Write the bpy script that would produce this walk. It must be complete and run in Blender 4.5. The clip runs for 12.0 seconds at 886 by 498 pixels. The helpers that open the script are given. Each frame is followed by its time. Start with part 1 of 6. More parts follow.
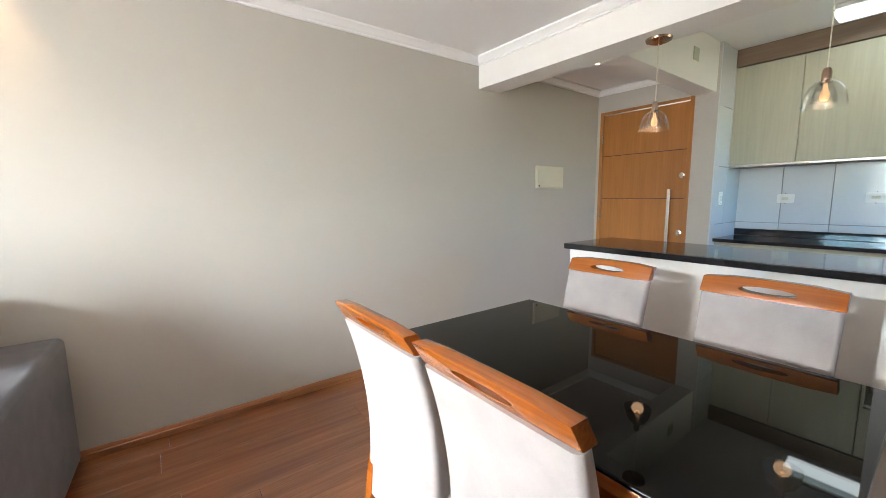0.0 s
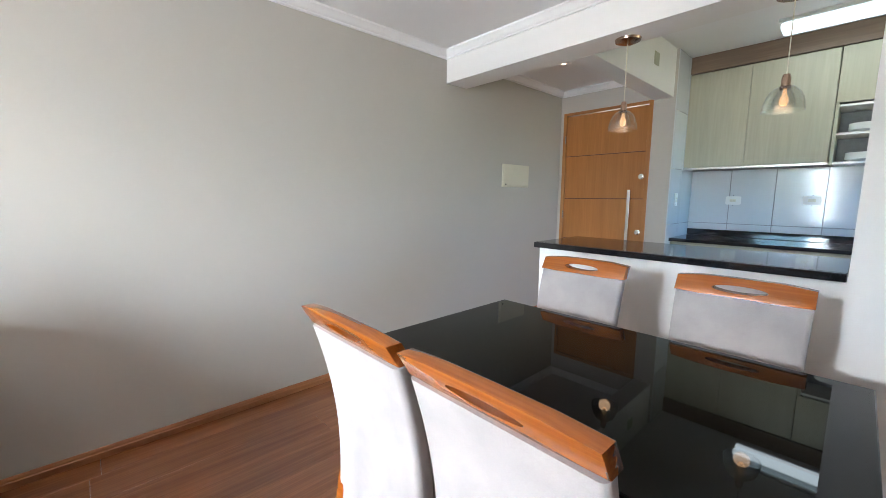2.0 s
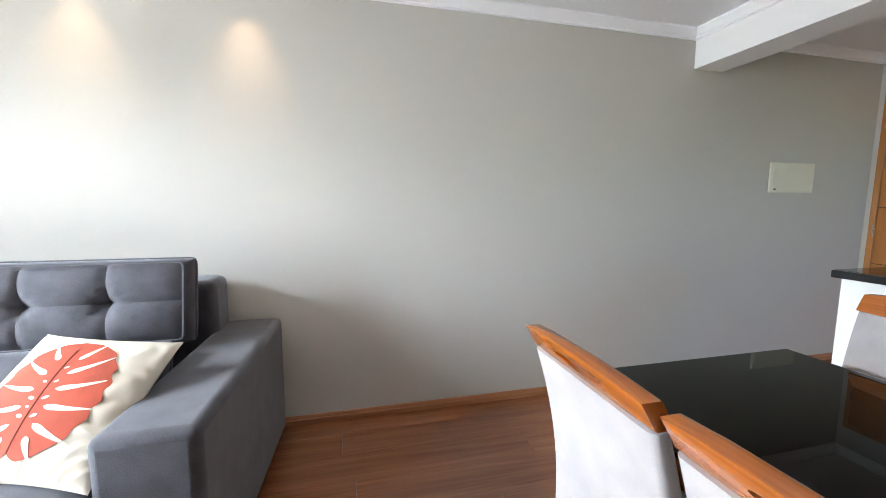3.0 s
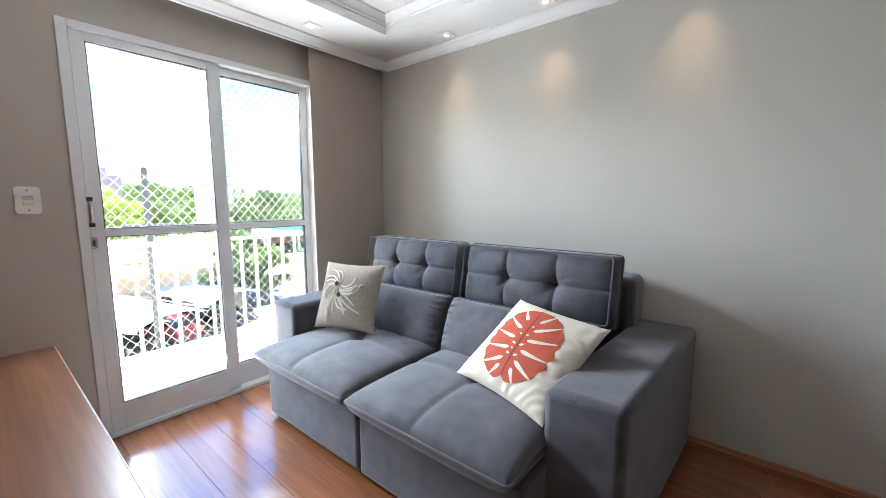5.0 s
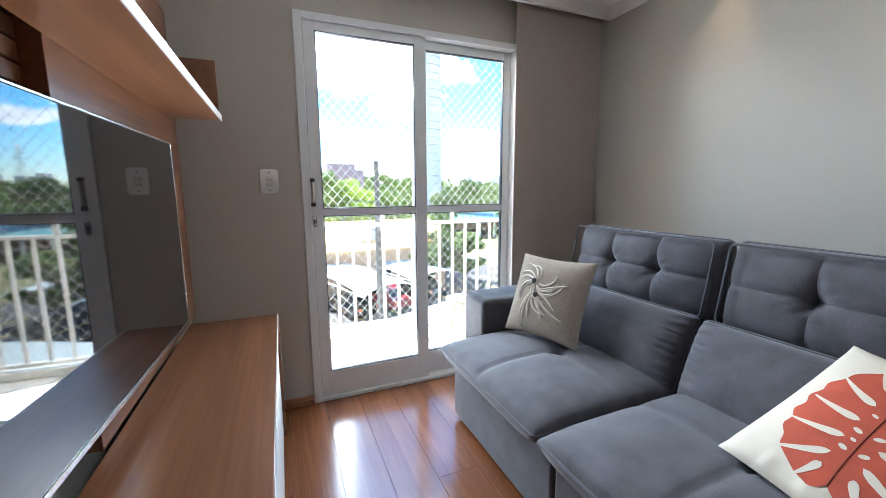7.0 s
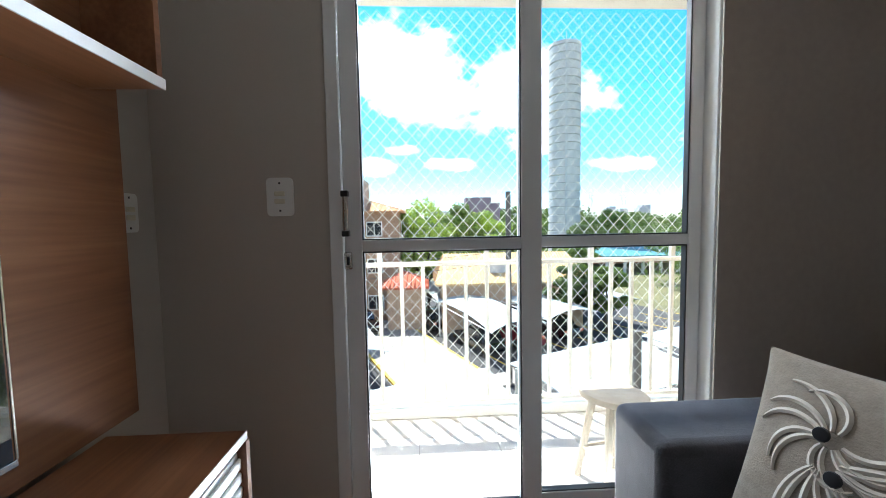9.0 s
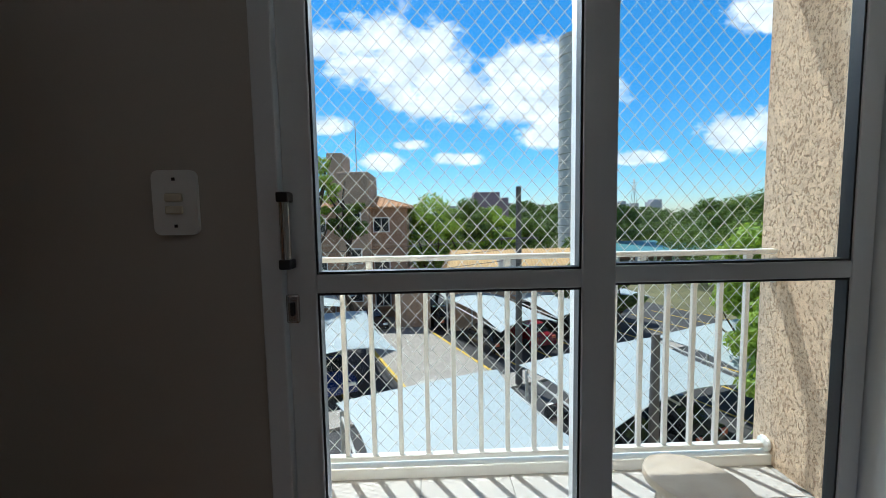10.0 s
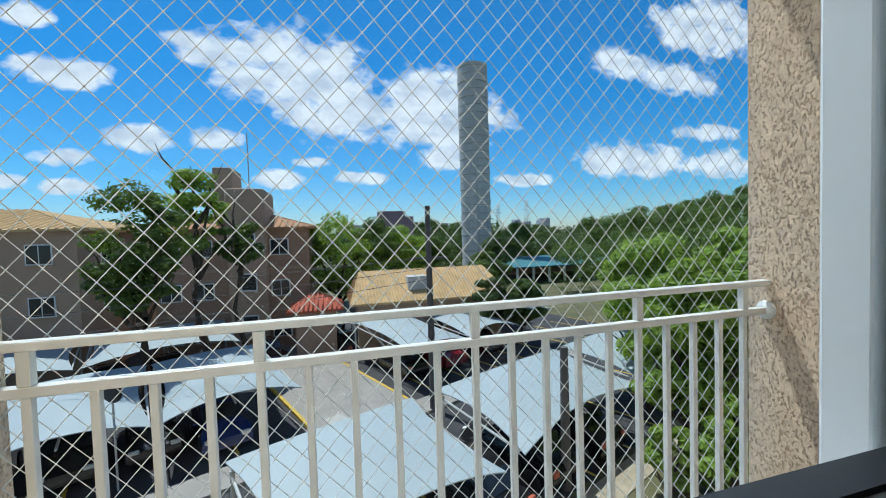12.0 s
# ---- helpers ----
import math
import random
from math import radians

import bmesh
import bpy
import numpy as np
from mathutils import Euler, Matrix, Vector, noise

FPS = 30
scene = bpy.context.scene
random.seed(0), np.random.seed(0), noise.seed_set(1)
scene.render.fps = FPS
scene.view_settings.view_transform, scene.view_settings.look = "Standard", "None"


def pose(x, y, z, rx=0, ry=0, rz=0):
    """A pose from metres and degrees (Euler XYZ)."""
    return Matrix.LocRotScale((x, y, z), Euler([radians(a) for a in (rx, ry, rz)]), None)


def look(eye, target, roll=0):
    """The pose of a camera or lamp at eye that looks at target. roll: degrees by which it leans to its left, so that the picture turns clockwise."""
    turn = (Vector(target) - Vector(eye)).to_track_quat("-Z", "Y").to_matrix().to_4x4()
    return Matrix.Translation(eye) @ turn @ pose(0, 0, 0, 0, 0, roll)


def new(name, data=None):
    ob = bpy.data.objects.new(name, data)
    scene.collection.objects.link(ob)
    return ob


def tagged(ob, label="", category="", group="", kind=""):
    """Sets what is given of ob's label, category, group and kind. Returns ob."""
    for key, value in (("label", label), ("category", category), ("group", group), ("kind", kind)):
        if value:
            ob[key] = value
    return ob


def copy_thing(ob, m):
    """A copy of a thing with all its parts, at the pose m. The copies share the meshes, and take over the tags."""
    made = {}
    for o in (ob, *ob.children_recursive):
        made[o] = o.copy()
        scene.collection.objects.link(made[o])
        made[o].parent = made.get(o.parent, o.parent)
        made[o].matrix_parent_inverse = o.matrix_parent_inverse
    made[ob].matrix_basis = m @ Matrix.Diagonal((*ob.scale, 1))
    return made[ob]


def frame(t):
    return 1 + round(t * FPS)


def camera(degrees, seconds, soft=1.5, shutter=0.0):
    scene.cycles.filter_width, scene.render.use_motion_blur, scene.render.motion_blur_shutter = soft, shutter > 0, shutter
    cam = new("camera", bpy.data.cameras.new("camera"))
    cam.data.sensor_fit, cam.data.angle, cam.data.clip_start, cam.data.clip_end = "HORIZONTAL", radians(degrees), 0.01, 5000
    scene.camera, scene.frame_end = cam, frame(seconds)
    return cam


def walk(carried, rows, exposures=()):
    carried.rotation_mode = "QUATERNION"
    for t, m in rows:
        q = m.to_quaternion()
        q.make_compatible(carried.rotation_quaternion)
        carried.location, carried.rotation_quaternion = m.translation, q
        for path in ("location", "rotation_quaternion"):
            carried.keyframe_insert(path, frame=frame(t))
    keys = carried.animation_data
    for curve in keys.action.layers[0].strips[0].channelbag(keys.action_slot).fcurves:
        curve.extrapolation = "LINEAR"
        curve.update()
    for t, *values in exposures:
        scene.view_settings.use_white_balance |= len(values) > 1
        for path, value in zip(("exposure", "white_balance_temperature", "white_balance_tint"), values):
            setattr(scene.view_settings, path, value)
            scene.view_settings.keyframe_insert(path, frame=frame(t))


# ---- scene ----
cam = camera(97.4, 12.0, 0.8)
PATH = [
    (0, (-0.766, 1.513, 1.25), (0.428, 3.096, 0.99), -0.6),
    (0.5, (-0.738, 1.508, 1.252), (0.67, 2.903, 0.99), -0.2),
    (1, (-0.725, 1.51, 1.25), (0.811, 2.765, 0.992), -0.1),
    (1.5, (-0.732, 1.548, 1.243), (0.804, 2.802, 0.98), 0.2),
    (2, (-0.754, 1.626, 1.236), (0.6, 3.074, 0.969), 0.3),
    (2.5, (-0.767, 1.712, 1.232), (0.212, 3.436, 0.97), 0.4),
    (3, (-0.765, 1.764, 1.245), (-0.292, 3.693, 1.012), 0.2),
    (3.5, (-0.795, 1.781, 1.261), (-0.825, 3.768, 1.034), 0.0),
    (3.7, (-0.795, 1.793, 1.264), (-1.069, 3.758, 1.022), -0.2),
    (5.3, (-0.93, 1.666, 1.268), (-2.325, 3.076, 1.015), 0.1),
    (5.5, (-0.94, 1.655, 1.265), (-2.415, 2.979, 1.003), 0.1),
    (6, (-0.977, 1.672, 1.257), (-2.605, 2.797, 0.969), 0.0),
    (6.5, (-1.106, 1.779, 1.232), (-2.843, 2.723, 0.928), -0.2),
    (7, (-1.285, 1.916, 1.223), (-3.111, 2.675, 0.921), -0.3),
    (7.2, (-1.362, 1.974, 1.22), (-3.218, 2.658, 0.923), -0.4),
    (9, (-2.207, 2.337, 1.174), (-4.2, 2.438, 1.042), -1.0),
    (9.5, (-2.489, 2.377, 1.219), (-4.481, 2.431, 1.049), -0.9),
    (10, (-2.741, 2.366, 1.23), (-4.734, 2.425, 1.073), -1.0),
    (10.5, (-2.974, 2.315, 1.251), (-4.97, 2.397, 1.166), -1.6),
    (11, (-3.143, 2.299, 1.273), (-5.132, 2.493, 1.202), -2.1),
    (11.5, (-3.278, 2.307, 1.286), (-5.245, 2.663, 1.216), -2.0),
    (12, (-3.375, 2.288, 1.287), (-5.301, 2.824, 1.214), -1.8),
]
EXPOSURES = [(0, 4.45, 6600, 12), (0.5, 4.32, 6600, 12), (1.0, 4.25, 6100, 12), (2.0, 4.3, 6100, 12), (3.0, 4.2, 5950, 10), (3.7, 4.0, 5850, 10), (5.5, 3.15, 5850, 10), (6.5, 2.95, 5800, 10), (7.2, 2.75, 5800, 10),
             (9.0, 1.75, 5900, 8), (9.5, 1.15, 5900, 8), (10.0, 0.5, 5800, 6), (10.5, 0.3, 5750, 6), (11.0, 0.2, 5700, 6), (12.0, 0.05, 5600, 6)]
walk(cam, [(t, look(eye, target, roll)) for t, eye, target, roll in PATH], EXPOSURES)

# ---- plan ----
XB = -3.52      # inner face of the balcony wall
YG = 3.973      # long grey wall
YT = 1.47       # wall behind the television
XE = 3.21       # entry door wall
CEIL = 2.36
BZ = -0.03      # balcony floor
GZ = -6.8       # ground outside


# ---- node materials ----
def link_mat(name):
    m = bpy.data.materials.new(name)
    m.use_nodes = True
    nt = m.node_tree
    return m, nt, nt.nodes["Principled BSDF"]


def node(nt, kind, **values):
    n = nt.nodes.new(kind)
    for key, v in values.items():
        n.inputs[key.replace("_", " ")].default_value = v
    return n


def coords(nt, scale=(1, 1, 1), randomize=False):
    tc = nt.nodes.new("ShaderNodeTexCoord")
    mp = nt.nodes.new("ShaderNodeMapping")
    mp.inputs["Scale"].default_value = scale
    if randomize:
        oi = nt.nodes.new("ShaderNodeObjectInfo")
        mul = nt.nodes.new("ShaderNodeVectorMath")
        mul.operation = "SCALE"
        mul.inputs[0].default_value = (17.0, 31.0, 9.0)
        nt.links.new(oi.outputs["Random"], mul.inputs["Scale"])
        nt.links.new(mul.outputs[0], mp.inputs["Location"])
    nt.links.new(tc.outputs["Object"], mp.inputs["Vector"])
    return mp.outputs["Vector"]


def ramp(nt, fac, stops):
    r = nt.nodes.new("ShaderNodeValToRGB")
    e = r.color_ramp.elements
    while len(e) < len(stops):
        e.new(0.5)
    for el, (p, c) in zip(e, stops):
        el.position, el.color = p, (*c, 1)
    nt.links.new(fac, r.inputs["Fac"])
    return r.outputs["Color"]


def plain(name, c, rough=0.6, var=0.08, scale=3.0, bump=0.1, bscale=120.0, metal=0.0, spec=0.5, sheen=0.0, coat=0.0):
    """Paint, fabric, metal: base colour with two scales of variation and fine relief."""
    m, nt, b = link_mat(name)
    v = coords(nt)
    n1 = node(nt, "ShaderNodeTexNoise", Scale=scale, Detail=4.0)
    n2 = node(nt, "ShaderNodeTexNoise", Scale=bscale, Detail=3.0)
    nt.links.new(v, n1.inputs["Vector"]), nt.links.new(v, n2.inputs["Vector"])
    mx = nt.nodes.new("ShaderNodeMix")
    mx.inputs["Factor"].default_value = 0.35
    nt.links.new(n1.outputs["Fac"], mx.inputs[2]), nt.links.new(n2.outputs["Fac"], mx.inputs[3])
    lo, hi = [max(0, x * (1 - var)) for x in c], [min(1, x * (1 + var)) for x in c]
    nt.links.new(ramp(nt, mx.outputs[0], [(0.3, lo), (0.7, hi)]), b.inputs["Base Color"])
    b.inputs["Roughness"].default_value, b.inputs["Metallic"].default_value = rough, metal
    b.inputs["Specular IOR Level"].default_value = spec
    b.inputs["Sheen Weight"].default_value, b.inputs["Coat Weight"].default_value = sheen, coat
    if bump:
        bp = node(nt, "ShaderNodeBump", Strength=bump, Distance=0.002)
        nt.links.new(n2.outputs["Fac"], bp.inputs["Height"])
        nt.links.new(bp.outputs["Normal"], b.inputs["Normal"])
    return m


def wood(name, dark, light, axis=0, rough=0.35, grain=1.0, coat=0.0, bump=0.05):
    """Veneer or laminate with grain along one axis."""
    m, nt, b = link_mat(name)
    s = [14 * grain] * 3
    s[axis] = 0.9 * grain
    v = coords(nt, s, True)
    n1 = node(nt, "ShaderNodeTexNoise", Scale=1.0, Detail=5.0, Distortion=0.6)
    s2 = [110 * grain] * 3
    s2[axis] = 3.0
    v2 = coords(nt, s2, True)
    n2 = node(nt, "ShaderNodeTexNoise", Scale=1.0, Detail=3.0)
    nt.links.new(v, n1.inputs["Vector"]), nt.links.new(v2, n2.inputs["Vector"])
    mx = nt.nodes.new("ShaderNodeMix")
    mx.inputs["Factor"].default_value = 0.38
    nt.links.new(n1.outputs["Fac"], mx.inputs[2]), nt.links.new(n2.outputs["Fac"], mx.inputs[3])
    mid = [(a + c) / 2 for a, c in zip(dark, light)]
    nt.links.new(ramp(nt, mx.outputs[0], [(0.3, dark), (0.5, mid), (0.68, light)]), b.inputs["Base Color"])
    b.inputs["Roughness"].default_value, b.inputs["Coat Weight"].default_value = rough, coat
    b.inputs["Coat Roughness"].default_value = 0.15
    bp = node(nt, "ShaderNodeBump", Strength=bump, Distance=0.001)
    nt.links.new(n2.outputs["Fac"], bp.inputs["Height"])
    nt.links.new(bp.outputs["Normal"], b.inputs["Normal"])
    return m


def glow(name, c, strength):
    m, nt, b = link_mat(name)
    b.inputs["Base Color"].default_value = (*c, 1)
    b.inputs["Emission Color"].default_value = (*c, 1)
    b.inputs["Emission Strength"].default_value = strength
    return m


def sheet_glass(name, tint=(1, 1, 1), gloss=0.03):
    m, nt, b = link_mat(name)
    nt.nodes.remove(b)
    out = nt.nodes["Material Output"]
    tr, gl = nt.nodes.new("ShaderNodeBsdfTransparent"), nt.nodes.new("ShaderNodeBsdfGlossy")
    tr.inputs["Color"].default_value = (*tint, 1)
    gl.inputs["Roughness"].default_value = 0.0
    lw, mx = node(nt, "ShaderNodeLayerWeight", Blend=0.5), nt.nodes.new("ShaderNodeMixShader")
    pw = nt.nodes.new("ShaderNodeMath")
    pw.operation = "POWER"
    pw.inputs[1].default_value = 5.0
    nt.links.new(lw.outputs["Facing"], pw.inputs[0])
    ma = nt.nodes.new("ShaderNodeMath")
    ma.operation, ma.inputs[1].default_value, ma.inputs[2].default_value = "MULTIPLY_ADD", 0.7, gloss
    nt.links.new(pw.outputs[0], ma.inputs[0])
    nt.links.new(ma.outputs[0], mx.inputs[0])
    nt.links.new(tr.outputs[0], mx.inputs[1]), nt.links.new(gl.outputs[0], mx.inputs[2])
    nt.links.new(mx.outputs[0], out.inputs["Surface"])
    return m


# ---- world and sun ----
SUN_WAY = Vector((0.37, 0.22, -1.0)).normalized()
SKY, SUN = 0.10, 4.2


def build_world():
    w = bpy.data.worlds.new("sky")
    scene.world = w
    w.use_nodes = True
    nt = w.node_tree
    bg = nt.nodes["Background"]
    sky = nt.nodes.new("ShaderNodeTexSky")
    sky.sky_type, sky.sun_disc = "NISHITA", False
    sky.sun_elevation, sky.sun_rotation = math.asin(-SUN_WAY.z), math.atan2(-SUN_WAY.x, -SUN_WAY.y)
    sky.air_density, sky.dust_density, sky.ozone_density = 1.0, 0.3, 3.0
    tc, sep = nt.nodes.new("ShaderNodeTexCoord"), nt.nodes.new("ShaderNodeSeparateXYZ")
    nt.links.new(tc.outputs["Generated"], sep.inputs[0])

    def calc(op, a, b=None, c=None, clamp=False):
        n = nt.nodes.new("ShaderNodeMath")
        n.operation, n.use_clamp = op, clamp
        for i, x in enumerate((a, b, c)):
            if x is None:
                continue
            if isinstance(x, (int, float)):
                n.inputs[i].default_value = x
            else:
                nt.links.new(x, n.inputs[i])
        return n.outputs[0]
    west = calc("MAXIMUM", calc("MULTIPLY", sep.outputs[0], -1.0), 0.02)
    u, v = calc("DIVIDE", sep.outputs[1], west), calc("DIVIDE", sep.outputs[2], west)
    best = None
    # cumulus: centre and half size, in tangents west of north-south and above the horizon
    for cu, cv, a, h in [(-0.076, 0.409, 0.18, 0.082), (-0.238, 0.436, 0.089, 0.038), (-0.304, 0.449, 0.047, 0.02), (0.024, 0.322, 0.162, 0.071), (0.269, 0.328, 0.202, 0.088),
                         (-0.53, 0.36, 0.094, 0.028), (-0.584, 0.474, 0.056, 0.02), (-0.396, 0.233, 0.078, 0.024), (-0.253, 0.235, 0.061, 0.022), (-0.534, 0.187, 0.061, 0.016),
                         (0.855, 0.5, 0.108, 0.04), (1.079, 0.467, 0.168, 0.042), (1.195, 0.641, 0.234, 0.081), (0.891, 0.208, 0.207, 0.048), (1.181, 0.306, 0.141, 0.022),
                         (-0.047, 0.185, 0.045, 0.011), (-0.125, 0.143, 0.061, 0.02), (0.072, 0.149, 0.068, 0.014), (0.272, 0.203, 0.079, 0.027), (0.526, 0.149, 0.081, 0.016),
                         (-0.631, 0.135, 0.037, 0.014), (1.228, 0.206, 0.162, 0.037), (-0.533, 0.126, 0.059, 0.016)]:
        du, dv = calc("DIVIDE", calc("SUBTRACT", u, cu), a * 1.08), calc("DIVIDE", calc("SUBTRACT", v, cv), h * 1.32)
        lobe = calc("SUBTRACT", 1.0, calc("ADD", calc("MULTIPLY", du, du), calc("MULTIPLY", dv, dv)))
        best = lobe if best is None else calc("MAXIMUM", best, lobe)
    com = nt.nodes.new("ShaderNodeCombineXYZ")
    nt.links.new(u, com.inputs[0]), nt.links.new(calc("MULTIPLY", v, 1.6), com.inputs[1])
    nz = node(nt, "ShaderNodeTexNoise", Scale=11.0, Detail=10.0, Roughness=0.60)
    nt.links.new(com.outputs[0], nz.inputs["Vector"])
    puff = calc("MULTIPLY", calc("SUBTRACT", nz.outputs["Fac"], 0.5), 3.4)
    lobe = calc("MAXIMUM", best, -1.4)
    mask = calc("MULTIPLY", calc("ADD", lobe, calc("ADD", puff, -0.02)), 1.7, clamp=True)
    west_only = calc("GREATER_THAN", calc("MULTIPLY", sep.outputs[0], -1.0), 0.1)
    mask = calc("MULTIPLY", calc("MULTIPLY", mask, west_only), 0.95)
    shade = node(nt, "ShaderNodeTexNoise", Scale=14.0, Detail=5.0)
    nt.links.new(com.outputs[0], shade.inputs["Vector"])
    white = ramp(nt, shade.outputs["Fac"], [(0.35, (6.2, 6.6, 7.2)), (0.6, (9.2, 9.2, 9.2))])
    mx = nt.nodes.new("ShaderNodeMix")
    mx.data_type = "RGBA"
    nt.links.new(mask, mx.inputs["Factor"])
    tint = nt.nodes.new("ShaderNodeMix")
    tint.data_type, tint.blend_type = "RGBA", "MULTIPLY"
    tint.inputs["Factor"].default_value = 1.0
    grad = calc("MULTIPLY", v, 0.6, clamp=True)
    nt.links.new(ramp(nt, grad, [(0.0, (0.95, 1.02, 1.08)), (0.09, (0.50, 0.95, 1.16)), (0.25, (0.29, 0.92, 1.24)), (0.5, (0.29, 0.92, 1.24)), (1.0, (1.0, 1.0, 1.0))]), tint.inputs[7])
    nt.links.new(sky.outputs[0], tint.inputs[6])
    nt.links.new(tint.outputs[2], mx.inputs[6]), nt.links.new(white, mx.inputs[7])
    nt.links.new(mx.outputs[2], bg.inputs["Color"])
    bg.inputs["Strength"].default_value = SKY


build_world()
sun = new("sun", bpy.data.lights.new("sun", "SUN"))
sun.data.energy, sun.data.angle, sun.data.color = SUN, radians(0.53), (1.0, 0.95, 0.87)
sun.matrix_world = look((-30, -14, 80), Vector((-30, -14, 80)) + SUN_WAY)


def spot_lamp(x, y, z, watts, cone, colour=(1.0, 0.66, 0.36), tx=0, ty=0):
    ob = new("spot_light", bpy.data.lights.new("spot_light", "SPOT"))
    ob.data.energy, ob.data.spot_size, ob.data.spot_blend, ob.data.color = watts, radians(cone), 1.0, colour
    ob.data.shadow_soft_size = 0.02
    ob.matrix_world = look((x, y, z), (x + tx, y + ty, z - 1))
    return ob


SPOTS = [(-2.63, 3.83), (-1.93, 3.83), (-1.23, 3.83), (-3.2, 3.18), (2.36, 3.47)]
for i, (sx, sy) in enumerate(SPOTS):
    spot_lamp(sx, sy, CEIL - 0.012, 1.0 if i < 3 else 0.8, 58, ty=0.20 if i < 3 else 0)
KITCHEN_LAMP = new("kitchen_tube_light", bpy.data.lights.new("kitchen_tube_light", "AREA"))
KITCHEN_LAMP.data.shape, KITCHEN_LAMP.data.size, KITCHEN_LAMP.data.size_y = "RECTANGLE", 0.2, 1.1
KITCHEN_LAMP.data.energy, KITCHEN_LAMP.data.color = 0.22, (0.85, 0.97, 1.0)
KITCHEN_LAMP.matrix_world = pose(3.2, 1.62, 2.44)
# stands in for the sky over the balcony opening
SKY_LAMP = new("balcony_sky_light", bpy.data.lights.new("balcony_sky_light", "AREA"))
SKY_LAMP.data.shape, SKY_LAMP.data.size, SKY_LAMP.data.size_y = "RECTANGLE", 2.0, 0.24
SKY_LAMP.data.energy, SKY_LAMP.data.color, SKY_LAMP.data.spread = 14.0, (0.90, 0.96, 1.0), radians(140)
SKY_LAMP.matrix_world = look((-4.50, 2.75, 2.24), (-3.50, 2.75, 2.06))
# second sky stand-in, added out of view to brighten the long grey wall
SIDE_SKY = new("balcony_side_fill", bpy.data.lights.new("balcony_side_fill", "AREA"))
SIDE_SKY.data.shape, SIDE_SKY.data.size, SIDE_SKY.data.size_y = "RECTANGLE", 0.85, 2.0
SIDE_SKY.data.energy, SIDE_SKY.data.color, SIDE_SKY.data.spread = 8.5, (0.92, 0.97, 1.0), radians(112)
SIDE_SKY.matrix_world = look((-4.50, 1.95, 1.2), (-3.50, 1.90, 1.2))
# added unseen fill lamp, imitates sun bounced up off the balcony floor
LOW_FILL = new("door_bounce_fill", bpy.data.lights.new("door_bounce_fill", "AREA"))
LOW_FILL.data.shape, LOW_FILL.data.size, LOW_FILL.data.size_y = "RECTANGLE", 1.2, 0.30
LOW_FILL.data.energy, LOW_FILL.data.color, LOW_FILL.data.spread = 7.5, (0.97, 0.98, 0.98), radians(95)
LOW_FILL.matrix_world = look((-3.86, 2.70, 0.02), (-2.96, 2.40, 0.84))
for py in (2.628, 1.915):
    bulb = new("pendant_light", bpy.data.lights.new("pendant_light", "POINT"))
    bulb.data.energy, bulb.data.color, bulb.data.shadow_soft_size = 0.012, (1.0, 0.62, 0.34), 0.035
    bulb.location = (1.612, py, 1.632)

# ---- materials ----
M_GREY = plain("grey_wall_paint", (0.50, 0.47, 0.41), 0.75, 0.03, 1.2, 0.06, 260)
M_GREIGE = plain("greige_wall_paint", (0.47, 0.43, 0.37), 0.75, 0.03, 1.2, 0.06, 260)
M_WHITE = plain("white_wall_paint", (0.78, 0.76, 0.72), 0.7, 0.03, 1.5, 0.05, 260)
M_CEIL = plain("ceiling_paint", (0.80, 0.79, 0.77), 0.8, 0.02, 1.0, 0.03, 200)
M_CROWN = plain("crown_paint", (0.86, 0.85, 0.83), 0.5, 0.02, 2.0, 0.02, 200)
M_FLOOR = wood("laminate_floor", (0.15, 0.048, 0.016), (0.30, 0.112, 0.042), 0, 0.24, 1.3, 0.9, 0.03)
M_BASE = wood("baseboard_wood", (0.24, 0.085, 0.03), (0.40, 0.17, 0.065), 0, 0.35)
M_HONEY = wood("honey_wood", (0.25, 0.058, 0.007), (0.46, 0.135, 0.018), 1, 0.24, 1.2, 0.5)
M_DOOR = wood("door_veneer", (0.33, 0.125, 0.028), (0.45, 0.185, 0.045), 2, 0.3, 0.7, 0.2)
M_GROOVE = plain("dark_groove", (0.10, 0.03, 0.015), 0.5, 0.1)
M_RACK = wood("rack_wood", (0.145, 0.056, 0.024), (0.29, 0.13, 0.060), 0, 0.3, 0.8)
M_RACKV = wood("panel_wood", (0.145, 0.056, 0.024), (0.31, 0.14, 0.066), 0, 0.38, 0.6)
M_DARKWOOD = wood("dark_wood", (0.07, 0.032, 0.02), (0.14, 0.065, 0.038), 0, 0.4)
M_GOLD = plain("gold_line", (0.60, 0.40, 0.16), 0.35, 0.05, 20.0, 0.0, metal=1.0)
M_SUEDE = plain("grey_suede", (0.053, 0.049, 0.057), 0.8, 0.55, 11.0, 0.5, 240, sheen=0.30)
M_PIPE = plain("grey_suede_piping", (0.055, 0.053, 0.062), 0.8, 0.15, 20.0, 0.2, 300, sheen=0.3)
M_CHAIRF = plain("pale_velvet", (0.37, 0.335, 0.315), 0.85, 0.18, 9.0, 0.2, 380, sheen=0.4)
M_BLACKGLASS = plain("black_glass", (0.006, 0.006, 0.006), 0.02, 0.0, 2.0, 0.0, spec=0.18)
M_GRANITE = plain("black_granite", (0.012, 0.012, 0.014), 0.08, 0.9, 60.0, 0.0, 240, spec=0.7)
M_TILE = plain("pale_tile", (0.60, 0.62, 0.63), 0.12, 0.02, 2.0, 0.0)
M_GROUT = plain("grout", (0.30, 0.30, 0.30), 0.85, 0.1, 30.0)
M_CABINET = wood("cabinet_laminate", (0.36, 0.34, 0.24), (0.46, 0.44, 0.32), 2, 0.45, 0.5)
